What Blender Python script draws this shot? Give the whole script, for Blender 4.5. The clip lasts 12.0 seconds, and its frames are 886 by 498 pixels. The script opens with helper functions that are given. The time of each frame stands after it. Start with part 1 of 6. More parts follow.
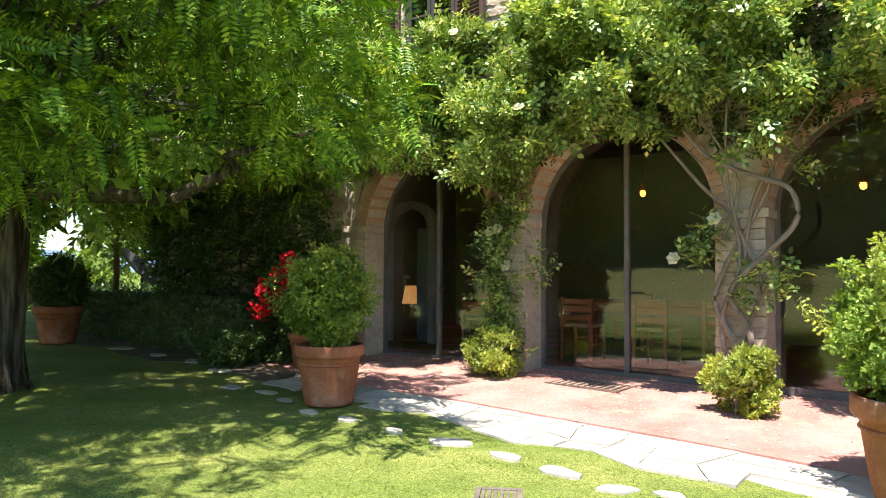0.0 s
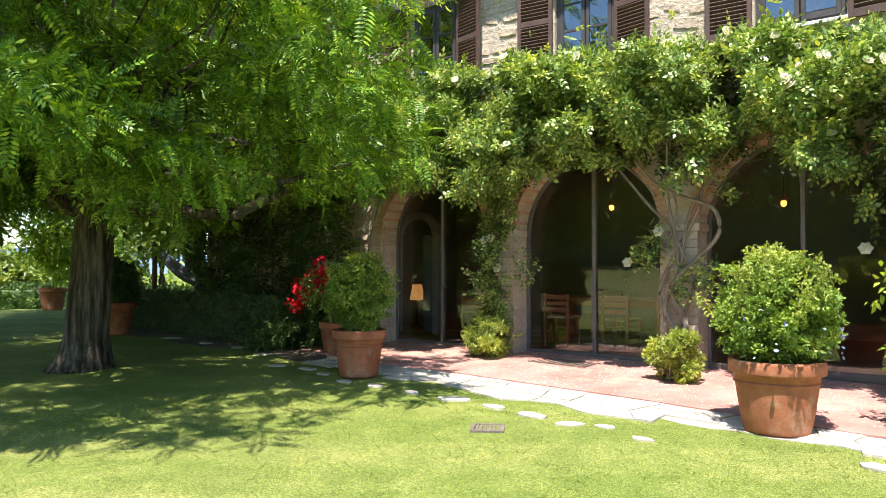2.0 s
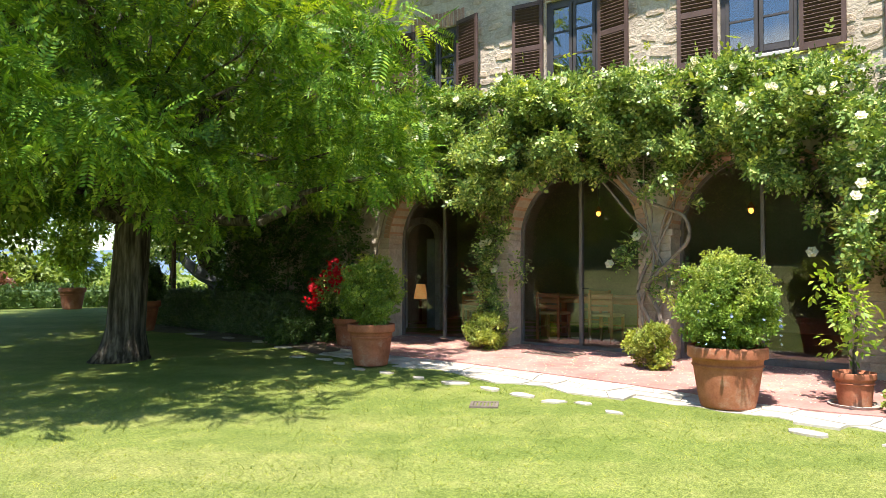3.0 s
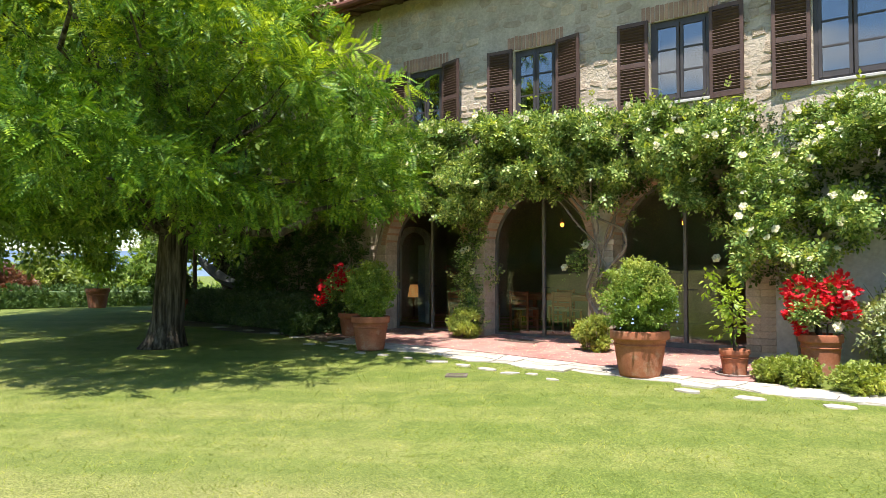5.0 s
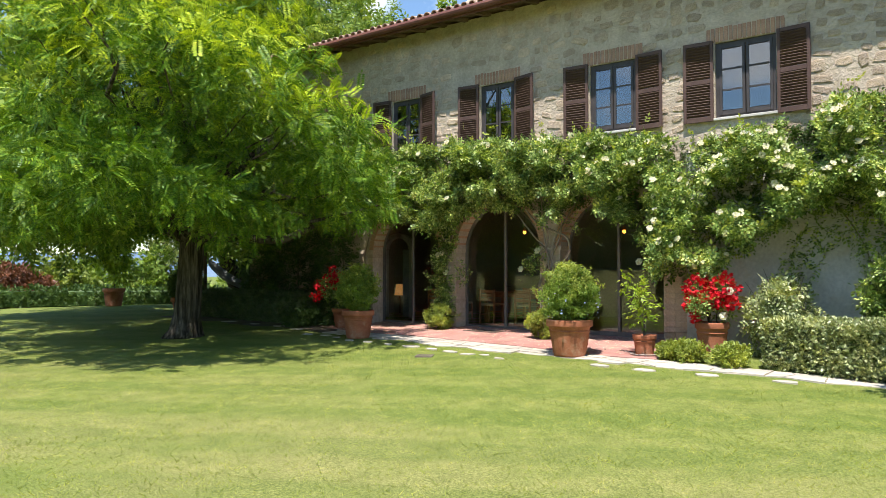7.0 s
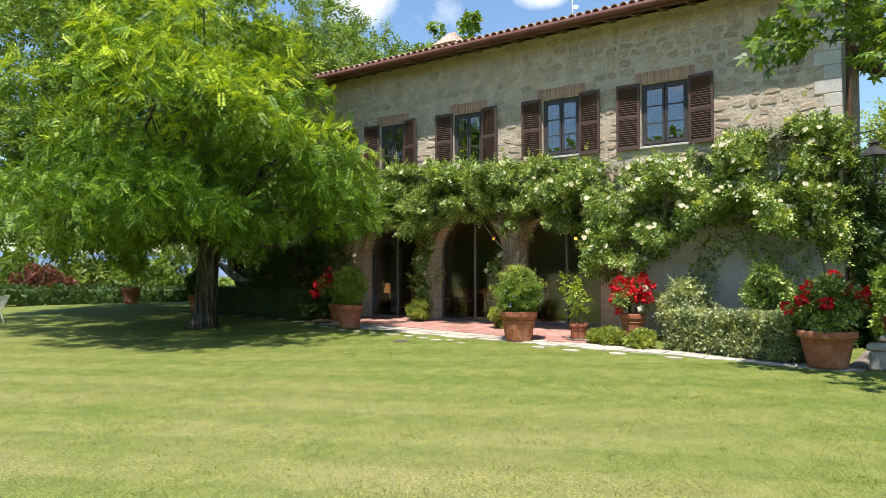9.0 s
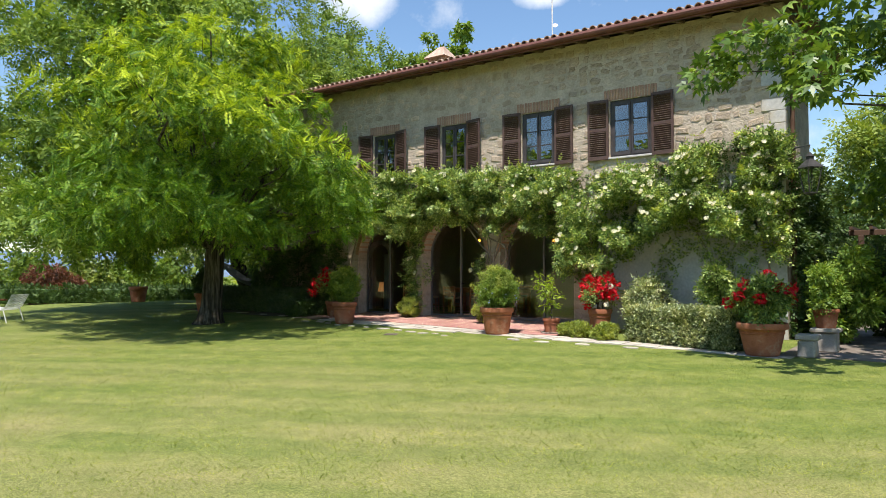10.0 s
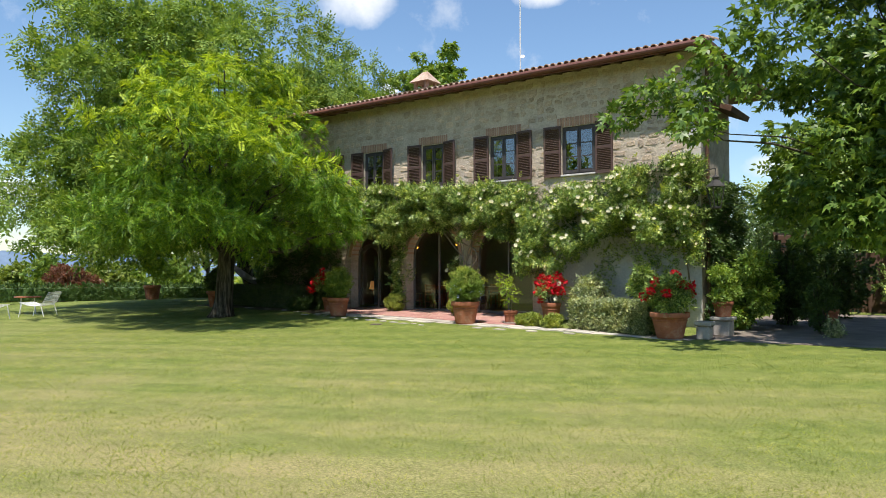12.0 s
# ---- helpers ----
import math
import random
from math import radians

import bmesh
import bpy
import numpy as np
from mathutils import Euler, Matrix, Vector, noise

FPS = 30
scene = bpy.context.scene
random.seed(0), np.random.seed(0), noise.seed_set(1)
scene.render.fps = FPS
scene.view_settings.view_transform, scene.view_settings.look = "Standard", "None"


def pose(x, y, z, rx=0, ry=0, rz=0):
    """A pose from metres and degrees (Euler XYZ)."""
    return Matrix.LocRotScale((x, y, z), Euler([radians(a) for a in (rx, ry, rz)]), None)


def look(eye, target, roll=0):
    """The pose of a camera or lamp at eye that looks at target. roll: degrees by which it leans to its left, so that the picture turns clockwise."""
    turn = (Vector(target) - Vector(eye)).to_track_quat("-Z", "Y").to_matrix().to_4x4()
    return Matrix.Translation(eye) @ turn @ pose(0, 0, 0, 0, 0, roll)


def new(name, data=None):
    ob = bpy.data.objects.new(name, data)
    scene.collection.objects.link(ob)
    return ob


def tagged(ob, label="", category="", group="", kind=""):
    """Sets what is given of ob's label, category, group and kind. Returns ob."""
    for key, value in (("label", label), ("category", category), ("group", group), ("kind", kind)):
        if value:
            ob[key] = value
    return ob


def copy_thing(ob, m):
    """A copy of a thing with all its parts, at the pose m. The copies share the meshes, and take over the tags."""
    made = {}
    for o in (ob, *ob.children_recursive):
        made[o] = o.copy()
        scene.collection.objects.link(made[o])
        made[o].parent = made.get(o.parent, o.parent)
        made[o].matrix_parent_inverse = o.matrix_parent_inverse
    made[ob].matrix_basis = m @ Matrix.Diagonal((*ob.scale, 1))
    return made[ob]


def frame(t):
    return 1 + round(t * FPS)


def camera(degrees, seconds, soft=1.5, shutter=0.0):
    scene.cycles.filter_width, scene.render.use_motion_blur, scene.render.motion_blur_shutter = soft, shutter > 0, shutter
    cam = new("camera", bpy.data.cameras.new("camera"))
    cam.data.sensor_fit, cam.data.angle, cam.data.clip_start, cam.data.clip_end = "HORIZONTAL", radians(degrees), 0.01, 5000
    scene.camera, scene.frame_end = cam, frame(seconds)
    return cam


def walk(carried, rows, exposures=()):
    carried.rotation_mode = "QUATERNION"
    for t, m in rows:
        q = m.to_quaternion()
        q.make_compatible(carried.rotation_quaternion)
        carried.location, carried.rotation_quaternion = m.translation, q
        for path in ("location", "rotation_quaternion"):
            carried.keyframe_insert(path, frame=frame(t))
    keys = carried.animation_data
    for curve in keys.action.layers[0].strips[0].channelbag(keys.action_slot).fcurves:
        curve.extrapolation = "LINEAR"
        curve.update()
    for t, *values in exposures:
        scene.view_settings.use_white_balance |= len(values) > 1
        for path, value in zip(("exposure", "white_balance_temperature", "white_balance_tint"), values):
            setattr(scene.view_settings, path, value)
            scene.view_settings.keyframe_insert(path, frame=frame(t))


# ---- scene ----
cam = camera(63.0, 12.0, soft=0.7)
METRES, EYE, TILT, LEAN, TURN = 15.8, 1.5, 0.0, 0.0, 36.6
ROWS = [
    (0.0, 0.0, 0.0, 0.0, -0.01, 1.65, -0.22),
    (0.5, 0.0007, -0.0284, 0.0007, -0.04, 1.63, -0.18),
    (1.0, -0.0004, -0.0587, 0.0013, -0.08, 1.63, -0.14),
    (1.5, -0.0021, -0.0911, 0.0016, -0.07, 1.62, -0.14),
    (2.0, -0.004, -0.1256, 0.0017, -0.07, 1.62, -0.13),
    (2.5, -0.0054, -0.1615, 0.0018, -0.09, 1.65, -0.09),
    (3.0, -0.0061, -0.1985, 0.0022, -0.05, 1.65, -0.06),
    (5.0, 0.0084, -0.3479, 0.0035, -0.12, 1.76, -0.0),
    (5.5, 0.0147, -0.3867, 0.0039, -0.11, 1.72, 0.01),
    (6.0, 0.0224, -0.4258, 0.0036, -0.11, 1.77, 0.04),
    (6.5, 0.0306, -0.4645, 0.0042, -0.13, 1.77, 0.06),
    (7.0, 0.0397, -0.5037, 0.0045, -0.14, 1.8, 0.07),
    (9.0, 0.0752, -0.6855, 0.006, -0.08, 1.79, 0.06),
    (9.5, 0.0856, -0.7338, 0.0059, -0.08, 1.79, 0.09),
    (10.0, 0.0961, -0.7832, 0.0059, -0.08, 1.77, 0.11),
    (10.5, 0.1068, -0.8337, 0.0064, -0.1, 1.77, 0.13),
    (11.0, 0.1159, -0.8845, 0.0066, -0.1, 1.74, 0.14),
    (11.5, 0.1253, -0.9354, 0.0069, -0.11, 1.74, 0.17),
    (12.0, 0.1346, -0.9866, 0.007, -0.12, 1.72, 0.18),
]
walk(cam, [(t, pose(0, 0, EYE, TILT, LEAN, TURN) @ pose(METRES * x, METRES * y, METRES * z, 90 + pitch, roll, yaw)) for t, x, y, z, yaw, pitch, roll in ROWS],
     exposures=[(0.0, 1.36), (3.0, 1.16), (6.0, 0.79), (9.0, 0.55), (12.0, 0.35)])

# ---- world, sun ----
SUN_DIR = Vector((-0.15, 0.38, -1.0)).normalized()
world = bpy.data.worlds.new("sky")
scene.world = world
world.use_nodes = True
wn, wl = world.node_tree.nodes, world.node_tree.links
wn.clear()
w_out, w_bg, w_sky = wn.new("ShaderNodeOutputWorld"), wn.new("ShaderNodeBackground"), wn.new("ShaderNodeTexSky")
w_sky.sky_type, w_sky.sun_disc = "NISHITA", False
w_sky.sun_elevation = math.asin(-SUN_DIR.z)
w_sky.sun_rotation = math.atan2(-SUN_DIR.x, -SUN_DIR.y)
w_sky.air_density, w_sky.dust_density, w_sky.ozone_density = 1.25, 0.0, 6.0
w_bg.inputs["Strength"].default_value = 0.125
w_tc, w_noise = wn.new("ShaderNodeTexCoord"), wn.new("ShaderNodeTexNoise")
w_noise.inputs["Scale"].default_value, w_noise.inputs["Detail"].default_value, w_noise.inputs["Roughness"].default_value = 13.0, 9.0, 0.62
wl.new(w_tc.outputs["Generated"], w_noise.inputs["Vector"])


def w_math(op, a, b, c=None):
    nd = wn.new("ShaderNodeMath")
    nd.operation = op
    for i, v in enumerate((a, b, c)):
        if v is None:
            continue
        if isinstance(v, (int, float)):
            nd.inputs[i].default_value = v
        else:
            wl.new(v, nd.inputs[i])
    return nd.outputs[0]


def cloud(way, width, height):
    """How deep a direction lies inside one cumulus cloud, with a ragged rim."""
    way = Vector(way).normalized()
    right = way.cross(Vector((0, 0, 1))).normalized()
    up = right.cross(way)
    total = None
    for axis, size in ((right, width), (up, height)):
        dot = wn.new("ShaderNodeVectorMath")
        dot.operation = "DOT_PRODUCT"
        dot.inputs[1].default_value = axis / size
        wl.new(w_tc.outputs["Generated"], dot.inputs[0])
        sq = w_math("MULTIPLY", dot.outputs["Value"], dot.outputs["Value"])
        total = sq if total is None else w_math("ADD", total, sq)
    ahead = wn.new("ShaderNodeVectorMath")
    ahead.operation = "DOT_PRODUCT"
    ahead.inputs[1].default_value = way
    wl.new(w_tc.outputs["Generated"], ahead.inputs[0])
    front = w_math("GREATER_THAN", ahead.outputs["Value"], 0.0)
    deep = w_math("SUBTRACT", 1.0, total)
    return w_math("MULTIPLY", w_math("MAXIMUM", deep, -2.0), front)


CLOUDS = [((-0.645, 0.68, 0.36), 0.062, 0.05), ((-0.449, 0.82, 0.362), 0.045, 0.026), ((-0.631, 0.735, 0.245), 0.016, 0.014),
          ((-0.19, 0.97, 0.13), 0.06, 0.02), ((-0.95, 0.3, 0.1), 0.16, 0.025), ((-0.5, -0.8, 0.42), 0.12, 0.05),
          ((0.3, -0.85, 0.5), 0.12, 0.06), ((-0.85, -0.4, 0.5), 0.14, 0.06), ((0.9, 0.1, 0.4), 0.2, 0.1), ((-0.2, -0.9, 0.25), 0.2, 0.04)]
w_mask = None
for way, width, height in CLOUDS:
    one = cloud(way, width, height)
    w_mask = one if w_mask is None else w_math("MAXIMUM", w_mask, one)
w_rag = w_math("MULTIPLY_ADD", w_noise.outputs["Fac"], 1.7, -1.0)
w_edge = wn.new("ShaderNodeMapRange")
w_edge.inputs["From Min"].default_value, w_edge.inputs["From Max"].default_value = -0.05, 0.75
wl.new(w_math("ADD", w_mask, w_rag), w_edge.inputs["Value"])
w_mix = wn.new("ShaderNodeMix")
w_mix.data_type = "RGBA"
w_mix.inputs["B"].default_value = (6.4, 6.7, 7.1, 1)
wl.new(w_edge.outputs["Result"], w_mix.inputs["Factor"])
wl.new(w_sky.outputs["Color"], w_mix.inputs["A"])
wl.new(w_mix.outputs["Result"], w_bg.inputs["Color"])
wl.new(w_bg.outputs["Background"], w_out.inputs["Surface"])
sun = new("sun", bpy.data.lights.new("sun", "SUN"))
sun.data.energy, sun.data.angle, sun.data.color = 5.0, radians(0.53), (1.0, 0.93, 0.885)
sun.matrix_world = look((0, 0, 30), Vector((0, 0, 30)) + SUN_DIR)


# ---- materials ----
def shader(name, rough=0.8, spec=0.3, metal=0.0):
    m = bpy.data.materials.new(name)
    m.use_nodes = True
    n, l = m.node_tree.nodes, m.node_tree.links
    b = n["Principled BSDF"]
    b.inputs["Roughness"].default_value, b.inputs["Metallic"].default_value = rough, metal
    b.inputs["Specular IOR Level"].default_value = spec
    return m, n, l, b


def ramp(n, stops):
    r = n.new("ShaderNodeValToRGB")
    el = r.color_ramp.elements
    while len(el) < len(stops):
        el.new(0.5)
    for e, (p, c) in zip(el, stops):
        e.position, e.color = p, (*c, 1)
    return r


def noise_node(n, l, scale, detail=6, rough=0.6, coords="Object", stretch=None):
    tc, no = n.new("ShaderNodeTexCoord"), n.new("ShaderNodeTexNoise")
    no.inputs["Scale"].default_value, no.inputs["Detail"].default_value, no.inputs["Roughness"].default_value = scale, detail, rough
    if stretch:
        mp = n.new("ShaderNodeMapping")
        mp.inputs["Scale"].default_value = stretch
        l.new(tc.outputs[coords], mp.inputs["Vector"])
        l.new(mp.outputs["Vector"], no.inputs["Vector"])
    else:
        l.new(tc.outputs[coords], no.inputs["Vector"])
    return no


def blend(n, l, mode, fac, a, b):
    m = n.new("ShaderNodeMix")
    m.data_type, m.blend_type = "RGBA", mode
    for sock, v in (("Factor", fac), ("A", a), ("B", b)):
        if isinstance(v, (int, float)):
            m.inputs[sock].default_value = v
        elif isinstance(v, tuple):
            m.inputs[sock].default_value = (*v, 1)
        else:
            l.new(v, m.inputs[sock])
    return m.outputs["Result"]


def bump(n, l, b, height, strength=0.4, dist=0.02):
    bp = n.new("ShaderNodeBump")
    bp.inputs["Strength"].default_value, bp.inputs["Distance"].default_value = strength, dist
    l.new(height, bp.inputs["Height"])
    l.new(bp.outputs["Normal"], b.inputs["Normal"])


def mottled(name, low, high, scale=3.0, fine=40.0, rough=0.85, spec=0.25, relief=0.4, dist=0.01, metal=0.0, stain=None, per=None, stretch=None):
    """Two scales of variation between two colours, a stain colour, and relief."""
    m, n, l, b = shader(name, rough, spec, metal)
    big, small = noise_node(n, l, scale, stretch=stretch), noise_node(n, l, fine, stretch=stretch)
    r = ramp(n, [(0.3, low), (0.7, high)])
    l.new(big.outputs["Fac"], r.inputs["Fac"])
    g = ramp(n, [(0.25, (0.72, 0.72, 0.72)), (0.75, (1.12, 1.12, 1.12))])
    l.new(small.outputs["Fac"], g.inputs["Fac"])
    col = blend(n, l, "MULTIPLY", 0.8, r.outputs["Color"], g.outputs["Color"])
    if stain:
        sn = noise_node(n, l, scale * 0.6, 8, 0.7)
        sr = ramp(n, [(0.55, (0, 0, 0)), (0.72, (1, 1, 1))])
        l.new(sn.outputs["Fac"], sr.inputs["Fac"])
        col = blend(n, l, "MIX", sr.outputs["Color"], col, stain)
    if per:
        rnd = n.new("ShaderNodeObjectInfo").outputs["Random"] if per == "object" else n.new("ShaderNodeNewGeometry").outputs["Random Per Island"]
        vr = ramp(n, [(0.0, (0.8, 0.78, 0.75)), (0.5, (0.97, 0.96, 0.94)), (1.0, (1.14, 1.1, 1.02))])
        l.new(rnd, vr.inputs["Fac"])
        col = blend(n, l, "MULTIPLY", 0.85, col, vr.outputs["Color"])
    l.new(col, b.inputs["Base Color"])
    bump(n, l, b, small.outputs["Fac"], relief, dist)
    return m


def leafy(name, dark, mid, light, trans=0.35, rough=0.45, spec=0.35):
    """Thin leaves: each its own tone, some light let through."""
    m, n, l, b = shader(name, rough, spec)
    rnd = n.new("ShaderNodeNewGeometry").outputs["Random Per Island"]
    mixed = lambda a, b, f: tuple(p + (q - p) * f for p, q in zip(a, b))
    r = ramp(n, [(0.0, mixed(dark, mid, 0.35)), (0.55, mid), (1.0, mixed(mid, light, 0.6))])
    l.new(rnd, r.inputs["Fac"])
    no = noise_node(n, l, 3.2, 3)
    g = ramp(n, [(0.32, (0.6, 0.66, 0.6)), (0.5, (1.0, 1.0, 1.0)), (0.68, (1.55, 1.4, 1.2))])
    l.new(no.outputs["Fac"], g.inputs["Fac"])
    col = blend(n, l, "MULTIPLY", 0.9, r.outputs["Color"], g.outputs["Color"])
    l.new(col, b.inputs["Base Color"])
    if trans:
        t = n.new("ShaderNodeBsdfTranslucent")
        tcol = blend(n, l, "MULTIPLY", 1.0, col, (1.35, 1.3, 0.5))
        l.new(tcol, t.inputs["Color"])
        mx = n.new("ShaderNodeMixShader")
        mx.inputs["Fac"].default_value = trans
        l.new(b.outputs["BSDF"], mx.inputs[1])
        l.new(t.outputs["BSDF"], mx.inputs[2])
        l.new(mx.outputs["Shader"], n["Material Output"].inputs["Surface"])
    return m


def glassy(name, tint=(0.92, 0.95, 0.94), face_on=0.15):
    m, n, l, b = shader(name, 0.0)
    n.remove(b)
    tr, gl, mx, lw = n.new("ShaderNodeBsdfTransparent"), n.new("ShaderNodeBsdfGlossy"), n.new("ShaderNodeMixShader"), n.new("ShaderNodeLayerWeight")
    power, scale = n.new("ShaderNodeMath"), n.new("ShaderNodeMath")
    power.operation, scale.operation = "POWER", "MULTIPLY_ADD"
    power.inputs[1].default_value = 5.0
    scale.inputs[1].default_value, scale.inputs[2].default_value = 1.0 - face_on, face_on
    l.new(lw.outputs["Facing"], power.inputs[0])
    l.new(power.outputs[0], scale.inputs[0])
    tr.inputs["Color"].default_value = (*tint, 1)
    gl.inputs["Roughness"].default_value = 0.006
    l.new(scale.outputs[0], mx.inputs["Fac"])
    l.new(tr.outputs["BSDF"], mx.inputs[1])
    l.new(gl.outputs["BSDF"], mx.inputs[2])
    l.new(mx.outputs["Shader"], n["Material Output"].inputs["Surface"])
    return m


def glow(name, colour, strength):
    m, n, l, b = shader(name)
    b.inputs["Base Color"].default_value = (*colour, 1)
    b.inputs["Emission Color"].default_value, b.inputs["Emission Strength"].default_value = (*colour, 1), strength
    return m


def lawn_material():
    m, n, l, b = shader("mown_grass", 0.9, 0.12)
    fine, mid, big = noise_node(n, l, 34, 8, 0.8), noise_node(n, l, 3.2, 6, 0.65), noise_node(n, l, 0.33, 4, 0.6)
    r = ramp(n, [(0.25, (0.106, 0.15, 0.027)), (0.5, (0.155, 0.202, 0.042)), (0.75, (0.23, 0.252, 0.072))])
    l.new(mid.outputs["Fac"], r.inputs["Fac"])
    dry = ramp(n, [(0.32, (0.08, 0.08, 0.08)), (0.64, (0.85, 0.85, 0.85))])
    l.new(big.outputs["Fac"], dry.inputs["Fac"])
    tc, mp, wv = n.new("ShaderNodeTexCoord"), n.new("ShaderNodeMapping"), n.new("ShaderNodeTexWave")
    # the open lawn away from the house is drier
    sep, far = n.new("ShaderNodeSeparateXYZ"), n.new("ShaderNodeMapRange")
    far.inputs["From Min"].default_value, far.inputs["From Max"].default_value = -9.0, 2.0
    far.inputs["To Min"].default_value, far.inputs["To Max"].default_value = 1.0, 0.15
    l.new(tc.outputs["Object"], sep.inputs["Vector"])
    l.new(sep.outputs["Y"], far.inputs["Value"])
    much = n.new("ShaderNodeMath")
    much.operation = "MULTIPLY"
    l.new(dry.outputs["Color"], much.inputs[0])
    l.new(far.outputs["Result"], much.inputs[1])
    col = blend(n, l, "MIX", much.outputs[0], r.outputs["Color"], (0.33, 0.275, 0.13))
    mp.inputs["Rotation"].default_value = (0, 0, radians(62))
    wv.inputs["Scale"].default_value, wv.inputs["Distortion"].default_value, wv.inputs["Detail Scale"].default_value = 0.22, 0.5, 0.6
    l.new(tc.outputs["Object"], mp.inputs["Vector"])
    l.new(mp.outputs["Vector"], wv.inputs["Vector"])
    st = ramp(n, [(0.35, (0.89, 0.93, 0.86)), (0.65, (1.1, 1.06, 1.1))])
    l.new(wv.outputs["Fac"], st.inputs["Fac"])
    col = blend(n, l, "MULTIPLY", 0.9, col, st.outputs["Color"])
    fr = ramp(n, [(0.38, (0.5, 0.56, 0.45)), (0.62, (1.4, 1.34, 1.4))])
    l.new(fine.outputs["Fac"], fr.inputs["Fac"])
    col = blend(n, l, "MULTIPLY", 0.75, col, fr.outputs["Color"])
    tiny = noise_node(n, l, 95, 4, 0.7)
    tr = ramp(n, [(0.42, (0.36, 0.43, 0.34)), (0.58, (1.6, 1.52, 1.6))])
    l.new(tiny.outputs["Fac"], tr.inputs["Fac"])
    col = blend(n, l, "MULTIPLY", 0.7, col, tr.outputs["Color"])
    l.new(col, b.inputs["Base Color"])
    bump(n, l, b, fine.outputs["Fac"], 0.45, 0.015)
    return m


def bark_material():
    m, n, l, b = shader("furrowed_bark", 0.95, 0.1)
    no = noise_node(n, l, 13, 6, 0.6, stretch=(1.0, 1.0, 0.11))
    r = ramp(n, [(0.38, (0.032, 0.027, 0.02)), (0.5, (0.085, 0.073, 0.055)), (0.63, (0.18, 0.158, 0.122))])
    l.new(no.outputs["Fac"], r.inputs["Fac"])
    l.new(r.outputs["Color"], b.inputs["Base Color"])
    bump(n, l, b, no.outputs["Fac"], 1.0, 0.06)
    return m


